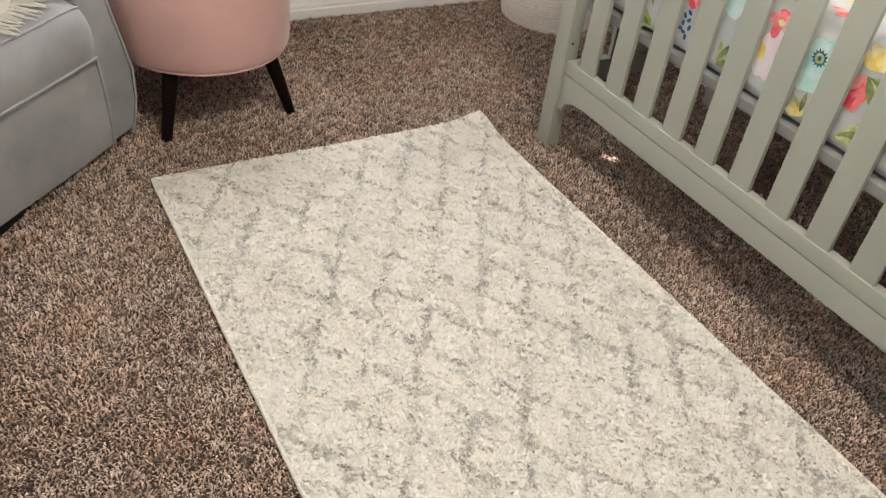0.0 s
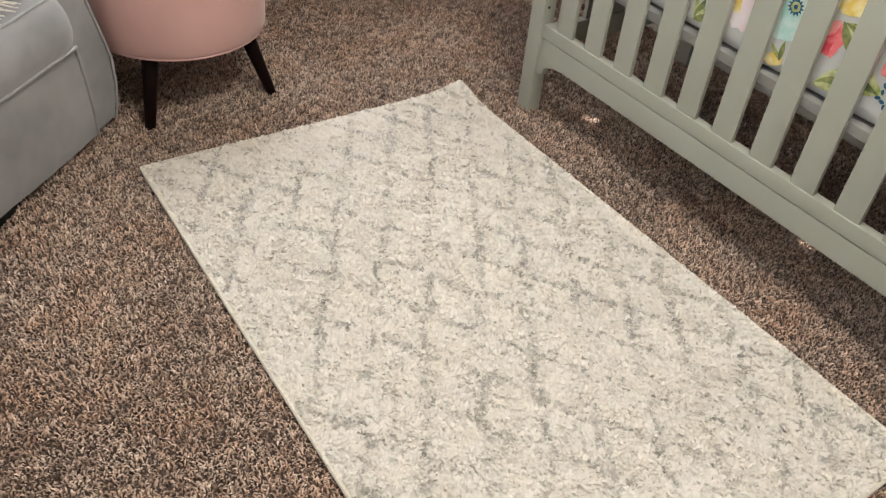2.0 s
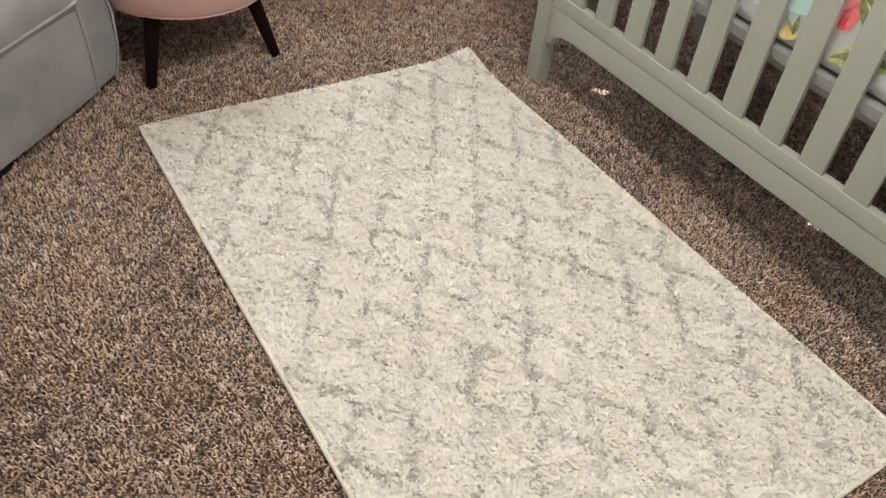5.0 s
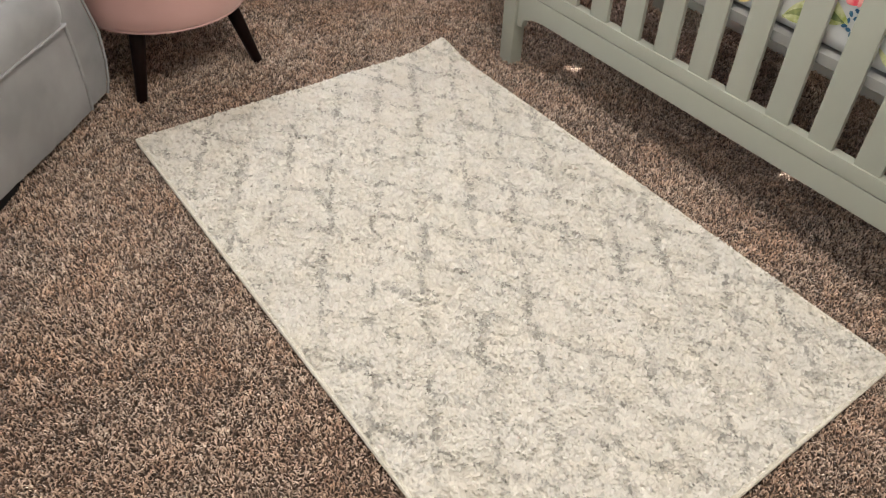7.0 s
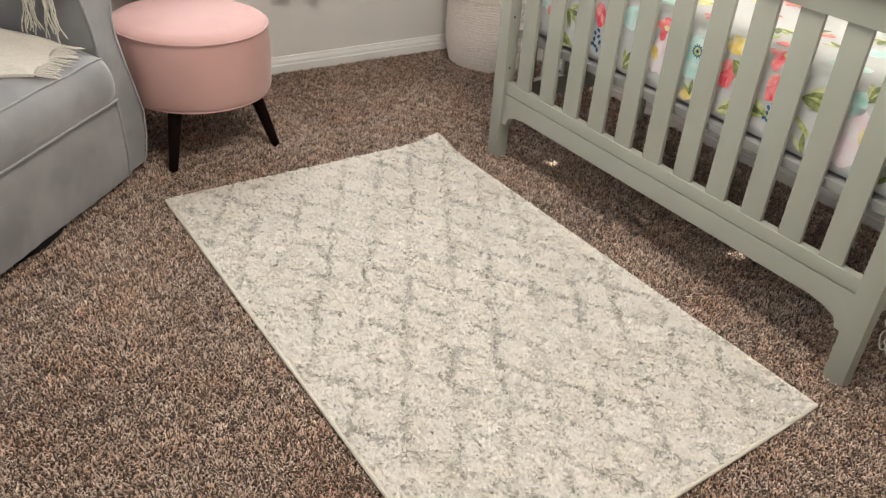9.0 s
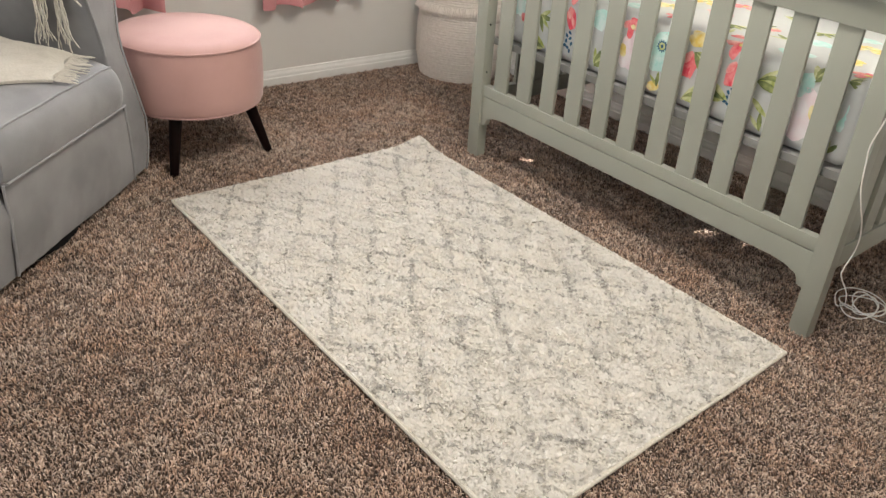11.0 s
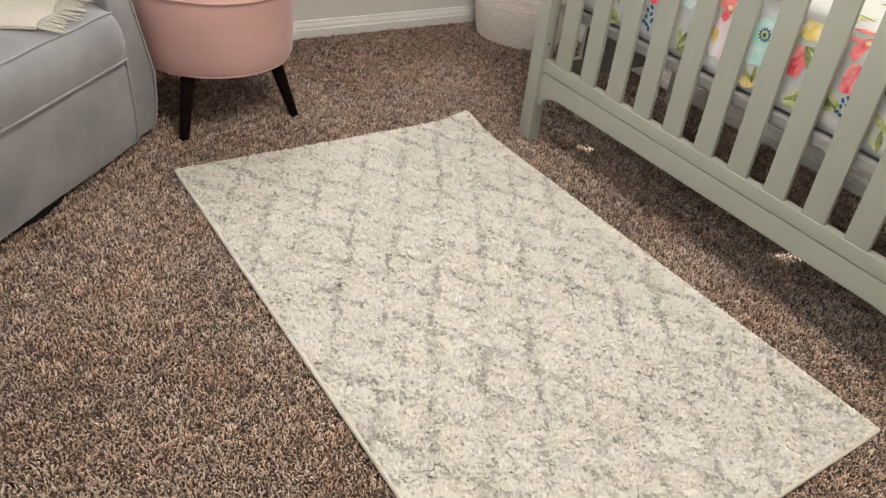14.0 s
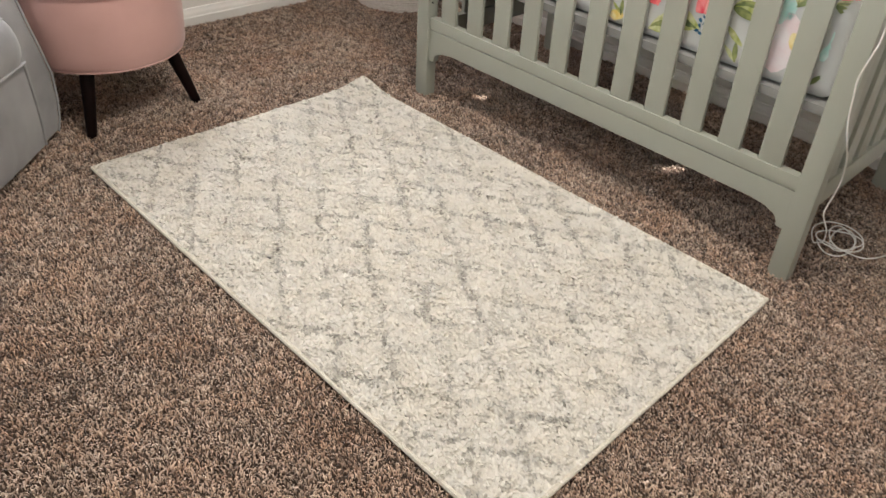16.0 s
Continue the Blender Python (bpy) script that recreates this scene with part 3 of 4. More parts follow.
def soft_block(x0, x1, y0, y1, z0, z1, r, nx, ny, nz, wrinkle, seed):
    """A padded block: a rounded box with fine ripples."""
    bm = bmesh.new()
    bmesh.ops.create_cube(bm, size=2.0)
    bmesh.ops.subdivide_edges(bm, edges=bm.edges[:], cuts=nx, use_grid_fill=True)
    half = Vector(((x1 - x0) / 2, (y1 - y0) / 2, (z1 - z0) / 2))
    mid = Vector(((x0 + x1) / 2, (y0 + y1) / 2, (z0 + z1) / 2))
    for v in bm.verts:
        # spread the cuts towards the edges, so that the rounding stays fine
        q = Vector([math.sin(c * math.pi / 2) for c in v.co])
        p = Vector((q.x * half.x, q.y * half.y, q.z * half.z))
        core = Vector([max(-(h - r), min(h - r, c)) for c, h in zip(p, half)])
        d = p - core
        n = Vector([abs(c) ** 1.0 * (1 if c > 0 else -1) for c in d])
        if n.length > 1e-7:
            n.normalize()
            p = core + n * r
        k = wrinkle * noise.noise((p + mid) * 14 + Vector((seed, 0, 0))) + wrinkle * 0.6 * noise.noise((p + mid) * 32)
        v.co = mid + p + (n * k if n.length > 1e-7 else Vector((0, 0, k)))
    return bm


def petal(cy, cz, w, h, ang, pts=18, kind="oval"):
    """An outline on the mattress side, as pairs of (y, z)."""
    out = []
    for i in range(pts):
        a = i * math.tau / pts
        if kind == "leaf":
            u, v = math.cos(a), math.sin(a) * abs(math.sin(a)) ** 0.35 * (0.6 + 0.4 * abs(math.sin(a)))
        elif kind == "tulip":
            u, v = math.cos(a) * (1 + 0.10 * math.sin(3 * a)), math.sin(a) * (1 + 0.14 * math.cos(2 * a + 0.5))
        elif kind == "burst":
            k = 1.0 if i % 2 else 0.66
            u, v = math.cos(a) * k, math.sin(a) * k
        else:
            u, v = math.cos(a) * (1 + 0.06 * math.sin(5 * a + cy * 40)), math.sin(a) * (1 + 0.06 * math.cos(4 * a + cz * 60))
        if kind != "burst":
            k = 1 + 0.13 * noise.noise(Vector((cy * 60 + u * 1.7, cz * 60 + v * 1.7, w * 90)))
            u, v = u * k, v * k
        c, s = math.cos(radians(ang)), math.sin(radians(ang))
        out.append((cy + (u * w * c - v * h * s) / 2, cz + (u * w * s + v * h * c) / 2))
    return out


def on_side(y, z, lift):
    """From height along the sheet to the rounded mattress side and over onto its top."""
    r = 0.035
    flat = MZ1 - r
    if z < flat:
        p = Vector((MX0 - lift, y, z))
    else:
        arc = r * math.pi / 2
        s = z - flat
        if s < arc:
            a = s / r
            p = Vector((MX0 + r - (r + lift) * math.cos(a), y, flat + (r + lift) * math.sin(a)))
        else:
            p = Vector((MX0 + r + s - arc, y, MZ1 + lift))
    return p


def print_patch(bm, outline, lift):
    """A printed shape laid onto the sheet, fanned from its centre in rings so that it follows the curve."""
    cy, cz = sum(p[0] for p in outline) / len(outline), sum(p[1] for p in outline) / len(outline)
    rings = []
    for k in (0.3, 0.55, 0.8, 1.0):
        rings.append([bm.verts.new(on_side(cy + (y - cy) * k, cz + (z - cz) * k, lift)) for y, z in outline])
    mid = bm.verts.new(on_side(cy, cz, lift))
    n = len(outline)
    for i in range(n):
        j = (i + 1) % n
        bm.faces.new((mid, rings[0][j], rings[0][i]))
        for a, b in zip(rings, rings[1:]):
            bm.faces.new((a[i], a[j], b[j], b[i]))


def build_mattress():
    mat = thing("crib_mattress", "crib mattress in a white sheet printed with watercolour flowers", "mattress")
    sheet = part("sheet", sway(soft_block(MX0, MX1, MY0, MY1, MZ0 - 0.018, MZ1, 0.035, 40, 40, 16, 0.0004, 2.0)), M_SHEET, mat, "white glossy fitted sheet")
    mats = {"coral": M_CORAL, "yellow": M_YELLOW, "aqua": M_TEAL, "leaf": M_LEAF, "deep": M_DEEP, "navy": M_NAVY, "blush": M_BLUSH, "rose": M_ROSE}

    def put(colour, *args, lift=0.0022, **kw):
        bm = bmesh.new()
        print_patch(bm, petal(*args, **kw), lift * 0.5)
        bmesh.ops.delete(bm, geom=[f for f in bm.faces if any(v.co.y > MY1 - 0.03 or v.co.y < MY0 + 0.03 or v.co.z < MZ0 - 0.01 for v in f.verts)], context="FACES")
        if bm.faces:
            part("printed_leaf" if colour in ("leaf", "deep") else "printed_flower", sway(bm), mats[colour], sheet)

    def tulip(y, z, s=1.0, ang=20):
        """A coral bloom of three overlapping brushed petals."""
        put("coral", y, z, 0.046 * s, 0.088 * s, ang, kind="tulip", lift=0.0022)
        put("rose", y + 0.010 * s, z + 0.020 * s, 0.024 * s, 0.050 * s, ang + 14, kind="leaf", lift=0.0028)
        put("rose", y - 0.012 * s, z - 0.012 * s, 0.015 * s, 0.048 * s, ang - 12, kind="oval", lift=0.0034)

    def open_bloom(y, z, s=1.0, kind="coral"):
        for k in range(4):
            put(kind if k % 2 else ("rose" if kind == "coral" else kind), y + 0.020 * s * math.cos(k * 1.57 + 0.4), z + 0.013 * s * math.sin(k * 1.57 + 0.4), 0.050 * s, 0.026 * s, 40 * k - 20, kind="tulip", lift=0.0018 + 0.0005 * k)
        put("yellow" if kind == "coral" else "leaf", y, z, 0.018 * s, 0.014 * s, 0, lift=0.0044)

    def leaves(y, z, n=3, s=1.0, ang=20, spread=26):
        for k in range(n):
            a = ang + spread * (k - (n - 1) / 2)
            put("deep" if k % 2 else "leaf", y + 0.030 * s * math.cos(radians(a)), z + 0.030 * s * math.sin(radians(a)), 0.072 * s, (0.017 + 0.004 * (k % 2)) * s, a, kind="leaf", lift=0.0020 + 0.0006 * k)

    def sprig(y, z, s=1.0):
        for k in range(8):
            put("navy", y + 0.015 * s * math.cos(k * 2.4) * (0.5 + 0.09 * k), z + 0.026 * s * math.sin(k * 2.4) * (0.5 + 0.09 * k), 0.009 * s, 0.014 * s, 50 * k, pts=8, lift=0.003)

    def star(y, z, s=1.0):
        put("navy", y, z, 0.040 * s, 0.040 * s, 0, pts=26, kind="burst", lift=0.0026)
        put("leaf", y, z, 0.022 * s, 0.022 * s, 0, lift=0.0032)
        put("navy", y, z, 0.010 * s, 0.010 * s, 0, pts=10, lift=0.0038)

    def wash(kind, y, z, w, h, ang):
        put(kind, y, z, w, h, ang, lift=0.0012)
        put(kind, y + 0.012, z - 0.02, w * 0.7, h * 0.7, ang + 20, lift=0.0016)

    # along the side that faces the room, from the far end to the near one
    wash("aqua", 1.424, 0.610, 0.05, 0.12, 4)
    put("coral", 1.412, 0.552, 0.026, 0.032, 0, kind="tulip")
    leaves(1.335, 0.575, 4, 0.8, 200, 34)
    leaves(1.305, 0.478, 3, 0.9, 10)
    sprig(1.202, 0.525, 1.1)
    tulip(1.200, 0.597, 0.85, -15)
    open_bloom(1.190, 0.690, 1.3)
    leaves(1.080, 0.482, 4, 0.85, 120, 24)
    wash("aqua", 1.075, 0.630, 0.08, 0.05, 0)
    wash("blush", 0.950, 0.565, 0.075, 0.12, 5)
    open_bloom(0.955, 0.634, 1.0)
    put("yellow", 0.980, 0.558, 0.026, 0.042, -8, lift=0.002)
    wash("aqua", 0.843, 0.590, 0.080, 0.125, 6)
    star(0.843, 0.607)
    put("yellow", 0.850, 0.486, 0.046, 0.030, -20, lift=0.002)
    leaves(0.838, 0.492, 2, 0.6, 65, 50)
    tulip(0.742, 0.580)
    put("yellow", 0.722, 0.655, 0.085, 0.040, -6, kind="tulip", lift=0.0018)
    put("yellow", 0.735, 0.672, 0.060, 0.030, 14, kind="tulip", lift=0.0024)
    leaves(0.730, 0.618, 4, 0.95, 205, 20)
    leaves(0.740, 0.484, 3, 1.0, 150, 22)
    tulip(0.603, 0.594, 0.9)
    open_bloom(0.606, 0.680, 1.25)
    sprig(0.597, 0.530, 0.95)
    leaves(0.608, 0.526, 3, 1.05, 8, 26)
    leaves(0.525, 0.600, 4, 1.0, 165, 18)
    leaves(0.532, 0.552, 1, 1.0, 215)
    leaves(0.490, 0.476, 2, 0.7, 60, 40)
    wash("blush", 0.385, 0.555, 0.085, 0.14, 12)
    wash("aqua", 0.402, 0.632, 0.050, 0.06, 20)
    put("yellow", 0.362, 0.567, 0.022, 0.044, -14, lift=0.0026)
    leaves(0.375, 0.648, 4, 0.9, 100, 26)
    leaves(0.300, 0.670, 4, 0.9, 150, 30)
    leaves(0.300, 0.484, 4, 0.6, 70, 40)
    wash("aqua", 0.262, 0.595, 0.045, 0.10, 8)

    rng = random.Random(31)
    for r in range(5):
        for k in range(7):
            y, z = 0.32 + 0.18 * k + 0.09 * (r % 2) + rng.uniform(-0.03, 0.03), MZ1 + 0.085 + 0.095 * r + rng.uniform(-0.02, 0.02)
            pick = (3 * r + 2 * k) % 6
            if pick == 0:
                open_bloom(y, z, 1.15)
            elif pick == 1:
                leaves(y, z, 4, 0.9, rng.uniform(0, 360), 30)
            elif pick == 2:
                wash("aqua", y, z, 0.10, 0.06, rng.uniform(-20, 20))
            elif pick == 3:
                open_bloom(y, z, 1.3, "yellow")
            elif pick == 4:
                tulip(y, z, 0.7, rng.uniform(0, 90))
                leaves(y + 0.05, z, 3, 1.0, rng.uniform(0, 360), 30)
            else:
                leaves(y, z, 5, 0.8, rng.uniform(0, 360), 44)


build_mattress()

# ---- ottoman ----
OX, OY, OR = 0.572, 2.115, 0.245


def build_ottoman():
    ott = thing("ottoman", "round dusty pink velvet ottoman on dark splayed legs", "ottoman")
    side = [(0, 0.191), (OR - 0.014, 0.191), (OR - 0.003, 0.196), (OR + 0.004, 0.208), (OR + 0.007, 0.28), (OR + 0.004, 0.36), (OR - 0.004, 0.405), (OR - 0.012, 0.409), (0, 0.409)]
    band = lathe([side[0], *[(r, z) for (r0, z0), (r1, z1) in zip(side[1:-1], side[2:]) for r, z in ((r0, z0), ((r0 + r1) / 2, (z0 + z1) / 2))], side[-1]], OX, OY, 96)
    for v in band.verts:
        a = math.atan2(v.co.y - OY, v.co.x - OX)
        k = 1 + 0.006 * noise.noise(Vector((math.cos(a) * 3, math.sin(a) * 3, v.co.z * 26))) + 0.004 * noise.noise(Vector((math.cos(a) * 8, math.sin(a) * 8, v.co.z * 60)))
        if v.co.z > 0.194:
            v.co.x, v.co.y = OX + (v.co.x - OX) * k, OY + (v.co.y - OY) * k
    part("side_band", band, M_PINK, ott)
    top = [(0, 0.407), (OR - 0.006, 0.408), (OR - 0.004, 0.413), (OR - 0.012, 0.421), (OR - 0.05, 0.429), (OR * 0.5, 0.438), (0, 0.441)]
    part("top_cushion", lathe(top, OX, OY, 64), M_PINK, ott)
    ring = lambda r, z: [(OX + r * math.cos(k * math.tau / 72), OY + r * math.sin(k * math.tau / 72), z) for k in range(72)]
    part("top_piping", tube(ring(OR - 0.001, 0.410), 0.0035, 8, True), M_PINK, ott)
    part("bottom_piping", tube(ring(OR - 0.004, 0.195), 0.0035, 8, True), M_PINK, ott)
    for k in range(4):
        a = radians(-128.8 + 90 * k)
        fx, fy = OX + 0.266 * math.cos(a), OY + 0.266 * math.sin(a)
        tx, ty = OX + 0.195 * math.cos(a), OY + 0.195 * math.sin(a)
        part("leg", tube([(fx, fy, -0.004), (fx, fy, 0.0), (tx, ty, 0.195)], [0.0135, 0.0145, 0.0225], 20), M_WOOD, ott, "dark espresso tapered leg")
    return ott


build_ottoman()

# ---- armchair ----
CHD, CHN, CHO = Vector((0.742, 0.670, 0)), Vector((0.670, -0.742, 0)), Vector((0.255, 1.868, 0))


def chair_at(s, b, z):
    """s along the front to its far end, b back from the front panel, z up."""
    return CHO + CHD * s - CHN * b + Vector((0, 0, z))


def arm_set_back(z):
    return 0.005 + 0.160 * max(0.0, z - 0.20) + 0.012 * max(0.0, 1 - (z - 0.028) / 0.25) ** 3


def seam_at(t):
    """How far the front panel's seam bows out towards the arm; t from its hem (0) to the cushion (1)."""
    return 0.030 * (1 - t) ** 0.9


def build_armchair():
    ch = thing("armchair", "grey velvet recliner armchair with piped seams", "armchair")
    W = 0.575
    frame_m = Matrix((( CHD.x, -CHN.x, 0, CHO.x), (CHD.y, -CHN.y, 0, CHO.y), (0, 0, 1, 0), (0, 0, 0, 1)))
    # front panel, bowed a little, tucked under at its hem
    bm = bmesh.new()
    nu, nv = 60, 18
    rows = []
    for j in range(nv + 1):
        row = []
        for i in range(nu + 1):
            s = -W + (W + seam_at(j / nv)) * i / nu
            hem = 0.024 + 0.006 * min(1.0, max(0.0, (-s - 0.12) / 0.22))
            z = hem + (0.290 - hem) * j / nv
            e = 1 - abs(2 * i / nu - 1) ** 6
            tuck = 0.012 * (1 - j / nv) ** 3
            b = 0.001 - 0.009 * e * math.sin(math.pi * (j + 1) / (nv + 2)) + tuck + 0.003 * e * noise.noise(Vector((s * 14, z * 12, 4))) + 0.004 * e * (1 - j / nv) ** 2 * noise.noise(Vector((s * 34, z * 9, 7)))
            row.append(bm.verts.new(chair_at(s, b, z)))
        rows.append(row)
    for j in range(nv):
        for i in range(nu):
            bm.faces.new((rows[j][i], rows[j][i + 1], rows[j + 1][i + 1], rows[j + 1][i]))
    back = [[bm.verts.new(chair_at(-W + W * i / nu, 0.06, z)) for i in (0, nu)] for z in (0.05, 0.290)]
    bm.faces.new([*rows[0][::-1], *back[0]])
    bm.faces.new([*rows[-1], *back[1][::-1]])
    bmesh.ops.recalc_face_normals(bm, faces=bm.faces)
    part("front_panel", bm, M_GREY, ch)
    # body behind the panel
    part("body", box(-W, 0, 0.05, 0.70, 0.055, 0.30, 0.01, frame_m), M_GREY, ch)
    # seat cushion: a boxed front that bulges, a piped edge and a crowned top
    prof = [(0.050, 0.288), (0.004, 0.289), (-0.008, 0.293), (-0.016, 0.312), (-0.019, 0.340), (-0.015, 0.370), (-0.006, 0.396), (0.004, 0.410), (0.013, 0.418), (0.030, 0.424), (0.06, 0.432), (0.11, 0.441), (0.17, 0.448), (0.24, 0.452), (0.34, 0.453), (0.46, 0.450), (0.58, 0.440), (0.60, 0.30)]
    PE = 8
    bm = bmesh.new()
    cols = []
    for i in range(41):
        t = i / 40
        s = -W + 0.003 + (W - 0.006) * t
        e = 1 - abs(2 * t - 1) ** 14
        f = 1 - abs(2 * t - 1) ** 4
        col = []
        for k, (bk, z) in enumerate(prof):
            zz = 0.288 + (z - 0.288) * (0.90 + 0.07 * e + 0.03 * f)
            crease = 0.0022 * noise.noise(Vector((s * 9, bk * 12, z * 12)))
            col.append(bm.verts.new(chair_at(s, bk + 0.012 * (1 - e) + crease, zz + crease)))
        cols.append(col)
    for a, c in zip(cols, cols[1:]):
        for k in range(len(prof) - 1):
            bm.faces.new((a[k], c[k], c[k + 1], a[k + 1]))
    bm.faces.new(cols[0])
    bm.faces.new(cols[-1][::-1])
    bmesh.ops.recalc_face_normals(bm, faces=bm.faces)
    edge_line = [c[PE].co.copy() + CHN * 0.001 for c in cols]
    end_line = [v.co.copy() + CHD * 0.001 for v in cols[-1][2:PE + 1]]
    cushion = part("seat_cushion", bm, M_GREY, ch)
    part("piping", tube(edge_line, 0.0036), M_PIPE, cushion)
    pip = [chair_at(-W + 0.004 + (W - 0.008) * i / 39, -0.010, 0.291) for i in range(40)]
    part("piping", tube(pip, 0.0040), M_PIPE, cushion)
    seam = [chair_at(0.001 + seam_at(1 - k / 11), -0.001 + 0.012 * (k / 11) ** 3, 0.288 - 0.262 * k / 11) for k in range(12)]
    part("piping", tube(seam, 0.0046), M_PIPE, ch)
    far_seam = [chair_at(-W - 0.001, -0.001 + 0.012 * (k / 11) ** 3, 0.288 - 0.258 * k / 11) for k in range(12)]
    part("piping", tube(far_seam, 0.0046), M_PIPE, ch)
    # arms: a shaped front panel with a rolled top, swept back
    zs = [0.022, 0.06, 0.12, 0.20, 0.28, 0.36, 0.43, 0.48, 0.54, 0.585, 0.62, 0.640, 0.648]
    inner = [0.012, 0.010, 0.004, -0.004, -0.010, 0.001, 0.009, 0.010, 0.002, -0.004, 0.002, 0.024, 0.052]
    outer = [0.122, 0.132, 0.136, 0.133, 0.122, 0.110, 0.102, 0.106, 0.126, 0.140, 0.136, 0.114, 0.080]
    for side in (0, 1):
        def sx(v):
            return v if side == 0 else -W - v
        tucked = [min(a, -0.008) if side and z < 0.30 else a for a, z in zip(inner, zs)]
        outline = [(sx(a), z) for a, z in zip(outer, zs)] + [(sx(a), z) for a, z in list(zip(tucked, zs))[::-1]]

        def place(u, v, w):
            return chair_at(u, arm_set_back(v) + w * (0.72 - arm_set_back(v)), v)

        arm = part("arm", prism(outline, place, 1.0, 0.010), M_GREY, ch)
        rim = [chair_at(u, arm_set_back(v) - 0.001, v) for u, v in outline[:-6]]
        part("piping", tube(rim, 0.0036, 8), M_PIPE, arm)
    # backrest, leaning back
    bm = soft_block(-W + 0.006, -0.006, 0.0, 0.20, 0.0, 0.66, 0.06, 22, 10, 10, 0.004, 3.0)
    lean = Matrix.Translation((0, 0.56, 0.42)) @ Matrix.Rotation(radians(-14), 4, "X")
    for v in bm.verts:
        v.co = frame_m @ (lean @ v.co)
    part("backrest", bm, M_GREY, ch)
    # low black swivel base
    part("base_ring", lathe([(0.0, -0.003), (0.27, -0.003), (0.28, 0.004), (0.28, 0.030), (0.265, 0.038), (0.0, 0.038)], *chair_at(-W / 2 - 0.07, 0.295, 0).xy, 48), M_BLACK, ch, "low black metal swivel base")
    part("base_post", lathe([(0.0, 0.036), (0.06, 0.036), (0.06, 0.06), (0.0, 0.06)], *chair_at(-W / 2 - 0.07, 0.295, 0).xy, 24), M_BLACK, ch)
    return ch, frame_m


CHAIR, CHAIR_M = build_armchair()


def build_throw():
    """A cream throw: a rumpled end on the seat with knotted fringe, and a fall over the arm with long tassels."""
    rng = random.Random(12)
    th = thing("throw_blanket", "cream knitted throw with knotted fringe draped over the armchair", "blanket")
    bm = bmesh.new()
    nu, nv = 44, 34

    def seat_z(d):
        return 0.420 + 0.034 * min(1.0, max(0.0, d / 0.24)) ** 0.6

    q00, q10, q01, q11 = Vector((-0.250, 0.045)), Vector((-0.055, 0.105)), Vector((-0.52, 0.30)), Vector((-0.035, 0.42))
    top, low = [], []
    for j in range(nv + 1):
        a, c = [], []
        for i in range(nu + 1):
            u, v = i / nu, j / nv
            q = (q00 * (1 - u) + q10 * u) * (1 - v) + (q01 * (1 - u) + q11 * u) * v
            s, d = q.x + 0.006 * math.sin(v * 9), q.y + 0.006 * math.sin(u * 11)
            n1 = 0.5 + 0.5 * noise.noise(Vector((u * 2.6, v * 3.4, 1))) + 0.3 * noise.noise(Vector((u * 7, v * 8, 4)))
            edge = min(1.0, min(u, 1 - u, v, 1 - v) * 7)
            z = seat_z(d) + 0.006 + 0.016 * max(0.0, n1) * edge + 0.03 * max(0, v - 0.6)
            a.append(bm.verts.new(chair_at(s, d, z + 0.004 + 0.006 * edge)))
            c.append(bm.verts.new(chair_at(s, d, z - 0.004)))
        top.append(a)
        low.append(c)
    for j in range(nv):
        for i in range(nu):
            bm.faces.new((top[j][i], top[j][i + 1], top[j + 1][i + 1], top[j + 1][i]))
            bm.faces.new((low[j][i], low[j + 1][i], low[j + 1][i + 1], low[j][i + 1]))
    ring = [(0, i) for i in range(nu)] + [(j, nu) for j in range(nv)] + [(nv, i) for i in range(nu, 0, -1)] + [(j, 0) for j in range(nv, 0, -1)]
    for (j, i), (q, p) in zip(ring, ring[1:] + ring[:1]):
        bm.faces.new((low[j][i], low[q][p], top[q][p], top[j][i]))
    bmesh.ops.recalc_face_normals(bm, faces=bm.faces)
    part("cloth", bm, M_THROW, th)
    # knotted fringe along the front edge
    for k in range(24):
        u = (k + 0.5) / 24
        q = q00 * (1 - u) + q10 * u
        ln, sw = rng.uniform(0.042, 0.066), rng.uniform(-0.010, 0.022)
        pts = []
        for t in range(7):
            f = t / 6
            d = q.y - ln * 0.92 * f
            pts.append(chair_at(q.x + ln * 0.35 * f + sw * f * f, d, seat_z(d) + 0.008 - 0.003 * f + rng.uniform(-0.001, 0.001)))
        part("tassel", tube(pts, [0.0022, 0.0036, 0.0022, 0.0024, 0.0022, 0.0020, 0.0012], 6), M_THROW, th)
    # cloth lying over the arm's top
    bm = bmesh.new()
    prof = [(-0.024, 0.602), (-0.018, 0.628), (0.006, 0.650), (0.055, 0.660), (0.10, 0.654), (0.142, 0.622), (0.152, 0.585)]
    g = []
    for j in range(13):
        d = 0.085 + 0.13 * j / 12
        g.append([[bm.verts.new(chair_at(s, d, z + o + 0.004 * noise.noise(Vector((s * 20, d * 20, o))))) for s, z in prof] for o in (0.0, 0.008)])
    for a, c in zip(g, g[1:]):
        for o in (0, 1):
            for i in range(len(prof) - 1):
                bm.faces.new((a[o][i], a[o][i + 1], c[o][i + 1], c[o][i]))
        for i in (0, len(prof) - 1):
            bm.faces.new((a[0][i], c[0][i], c[1][i], a[1][i]))
    for a in (g[0], g[-1]):
        for i in range(len(prof) - 1):
            bm.faces.new((a[0][i], a[0][i + 1], a[1][i + 1], a[1][i]))
    bmesh.ops.recalc_face_normals(bm, faces=bm.faces)
    part("arm_fold", bm, M_THROW, th)
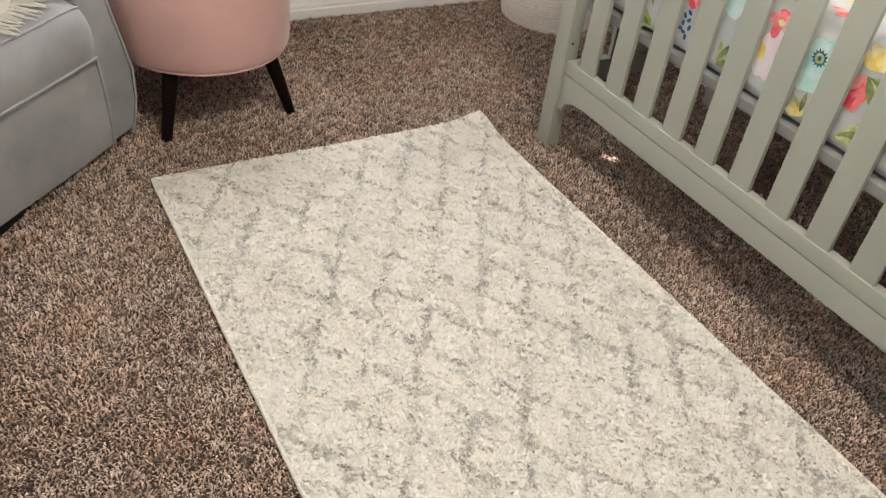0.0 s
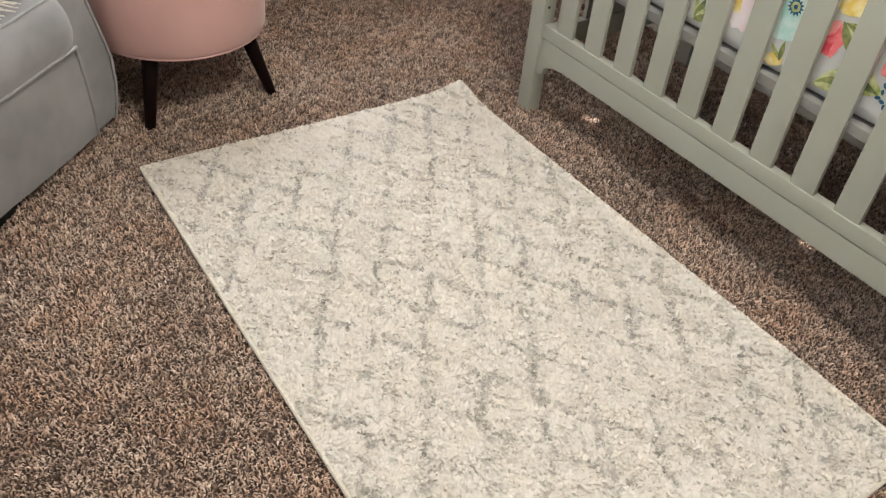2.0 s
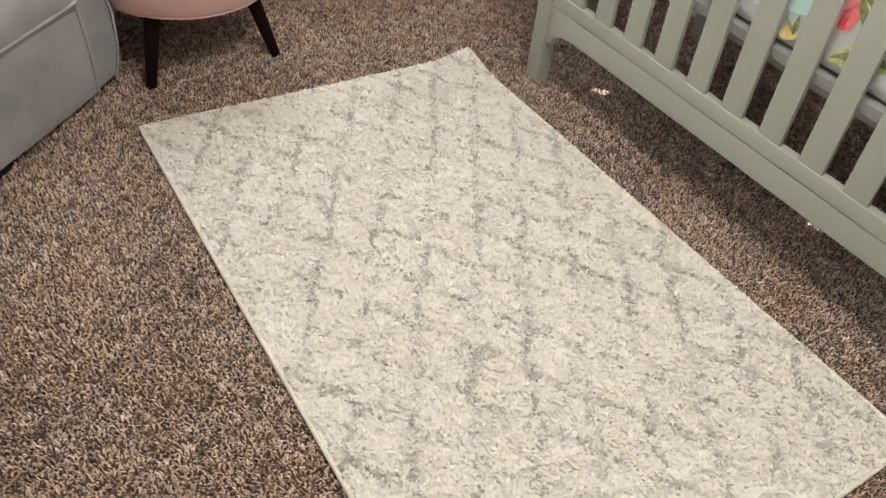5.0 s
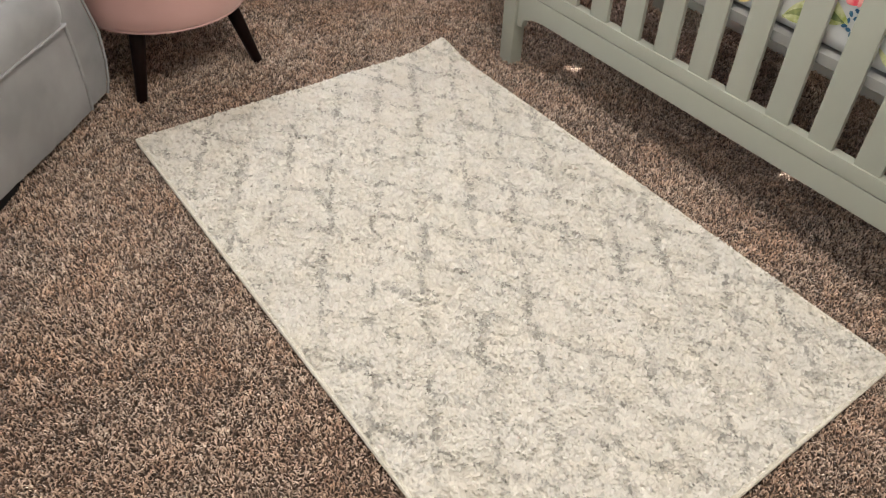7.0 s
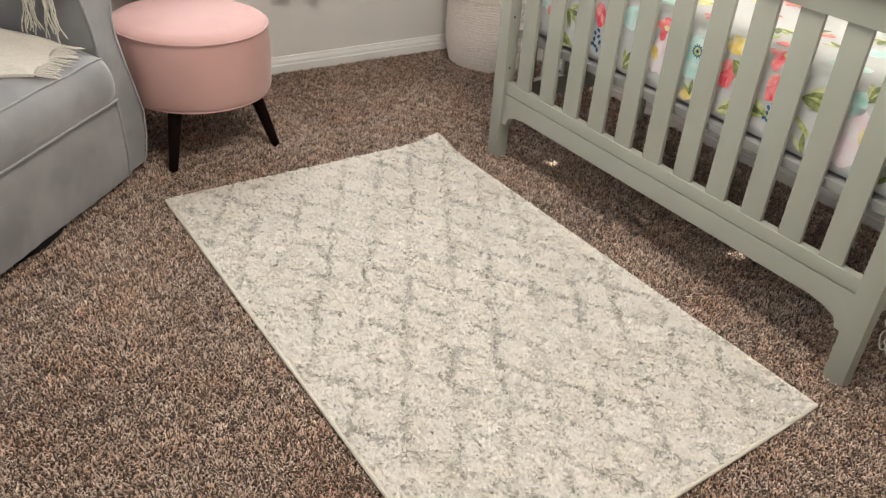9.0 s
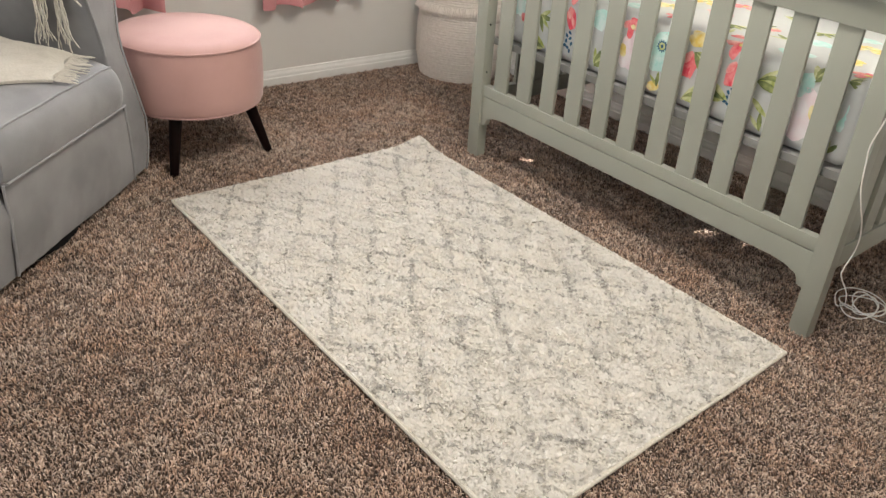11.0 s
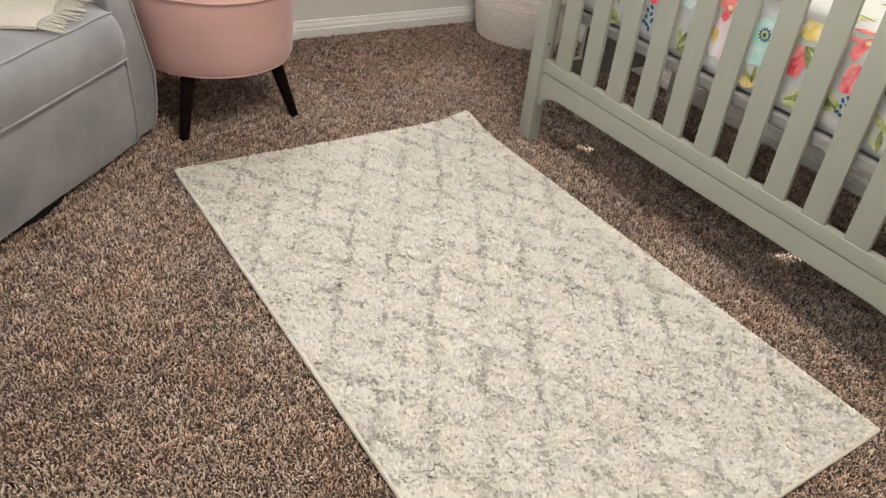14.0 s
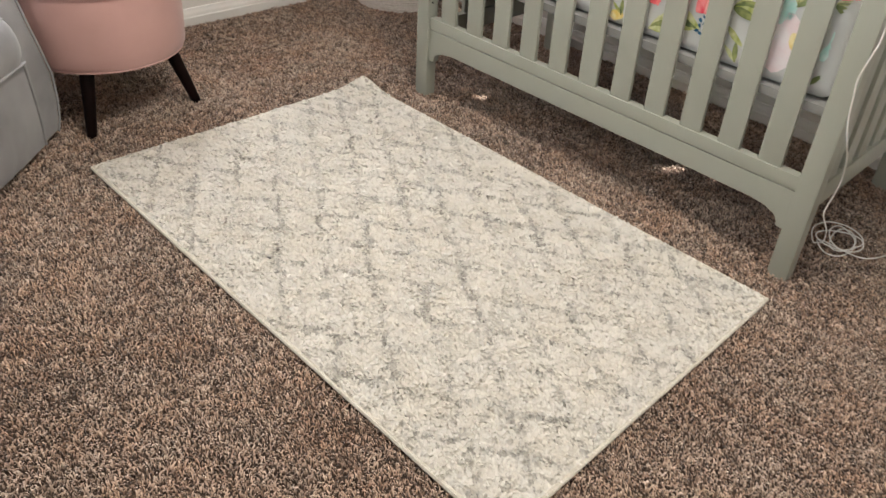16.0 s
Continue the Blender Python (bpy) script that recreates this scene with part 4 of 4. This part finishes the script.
    # two hanks of twisted tassels down the inside of the arm, and one stray over its front
    for k in range(22):
        near = k % 2
        d0 = (0.128 if near else 0.185) + rng.uniform(-0.014, 0.014)
        ln = rng.uniform(0.125, 0.175)
        ph, fan = rng.uniform(0, 6.28), rng.uniform(-0.03, 0.03) - 0.012
        pts, rs = [], []
        for t in range(16):
            f = t / 15
            pts.append(chair_at(-0.036 - 0.016 * f - 0.004 * (k % 3) + 0.003 * math.sin(f * 11 + ph), d0 + fan * f * f + 0.004 * math.sin(f * 9 + ph), 0.622 - ln * f))
            rs.append(0.0026 + 0.0008 * math.sin(f * 34 + ph) - 0.0010 * f)
        part("tassel", tube(pts, rs, 6), M_THROW, th)
    stray = [chair_at(-0.034 - 0.012 * math.sin(t * 0.5), 0.115 - 0.008 * t, 0.628 - 0.0012 * t * t) for t in range(7)]
    part("tassel", tube(stray, 0.0028, 6), M_THROW, th)


build_throw()

# ---- laundry basket ----
BX, BY = 2.045, 2.362


def build_basket():
    bk = thing("laundry_basket", "cream coiled rope basket with a fringed band in the corner", "basket")
    n, pitch = 38, 0.0112
    body = bmesh.new()

    def radius(z):
        return 0.180 + 0.026 * math.sin(min(1.0, z / 0.16) * math.pi / 2) - 0.010 * max(0, (z - 0.25) / 0.17)

    for k in range(n):
        z = 0.006 + k * pitch
        r = radius(z)
        add_tube(body, [(BX + (r + 0.0012 * math.sin(5 * a + k)) * math.cos(a), BY + (r + 0.0012 * math.sin(5 * a + k)) * math.sin(a), z) for a in (i * math.tau / 56 for i in range(56))], 0.0066, 6, True)
    part("rope_body", body, M_ROPE, bk)
    part("base", lathe([(0, 0.0), (0.178, 0.0), (0.178, 0.008), (0, 0.008)], BX, BY, 40), M_ROPE, bk)
    rng = random.Random(4)
    fr = bmesh.new()
    for i in range(210):
        a = i * math.tau / 210 + rng.uniform(-0.01, 0.01)
        r = radius(0.345) + 0.008
        z1 = 0.352 + rng.uniform(-0.003, 0.003)
        o = rng.uniform(0.010, 0.024)
        pts = [(BX + (r + q * o) * math.cos(a + q * 0.02 * rng.uniform(-1, 1)), BY + (r + q * o) * math.sin(a), z1 - 0.034 * q * rng.uniform(0.8, 1.15)) for q in (0, 0.4, 1)]
        add_tube(fr, pts, [0.0042, 0.0036, 0.0016], 5)
    tagged(part("fringe", fr, M_FRINGE, bk, "cut cotton fringe round the basket"), kind="stuff")
    # folded handle on its side
    hp = []
    for i in range(13):
        t = i / 12
        a = math.pi * 1.02
        hp.append((BX - 0.205 - 0.020 * math.sin(math.pi * t), BY - 0.06 + 0.10 * t, 0.40 + 0.016 * math.sin(math.pi * t)))
    part("handle", tube(hp, 0.008, 8), M_ROPE, bk)
    return bk


build_basket()
cl = thing("folded_clothes", "dark slate blue clothes filling the basket", "clothes")
heap = soft_block(BX - 0.150, BX + 0.150, BY - 0.150, BY + 0.150, 0.30, 0.452, 0.075, 22, 8, 8, 0.016, 5.0)
for v in heap.verts:
    # pressed into the round of the basket
    d = Vector((v.co.x - BX, v.co.y - BY))
    if d.length > 0.172:
        d *= 0.172 / d.length
        v.co.x, v.co.y = BX + d.x, BY + d.y
part("cloth", heap, M_DENIM, cl)

# ---- charging cable by the crib ----


def build_cable():
    cb = thing("power_cable", "thin white power cable hanging down the crib leg, coiled on carpet", "cable")
    rng = random.Random(6)
    drop = [(1.425, 0.20, 0.93), (1.421, 0.194, 0.80), (1.4215, 0.186, 0.66), (1.4225, 0.190, 0.62), (1.4225, 0.199, 0.56), (1.4235, 0.194, 0.52), (1.424, 0.184, 0.46), (1.428, 0.168, 0.41), (1.462, 0.163, 0.36), (1.505, 0.166, 0.30), (1.500, 0.164, 0.262), (1.468, 0.163, 0.222), (1.466, 0.160, 0.20), (1.556, 0.160, 0.118), (1.62, 0.17, 0.05), (1.66, 0.19, 0.018)]
    for k in range(34):
        a = -k * 0.78 + 2.6
        rx, ry = 0.062 + 0.022 * math.sin(k * 0.43 + 1), 0.046 + 0.020 * math.cos(k * 0.37)
        drop.append((1.722 + 0.018 * math.sin(k * 0.55) + rx * math.cos(a), 0.152 + 0.016 * math.cos(k * 0.47) + ry * math.sin(a), 0.018 + 0.007 * math.sin(k * 1.3) + 0.006 * (k % 7) / 7))
    drop += [(1.685, 0.095, 0.014), (1.72, 0.055, 0.014), (1.80, 0.030, 0.014), (1.90, 0.03, 0.014), (2.05, 0.05, 0.014), (2.20, 0.02, 0.014)]
    pts = []
    P = [Vector(p) for p in drop]
    for i in range(1, len(P) - 2):
        for t in (0.0, 0.25, 0.5, 0.75):
            a, b, c, d = P[i - 1], P[i], P[i + 1], P[i + 2]
            pts.append(0.5 * ((2 * b) + (c - a) * t + (2 * a - 5 * b + 4 * c - d) * t * t + (3 * b - a - 3 * c + d) * t ** 3))
    part("cord", tube(pts, 0.0019, 6), M_CABLE, cb)


build_cable()
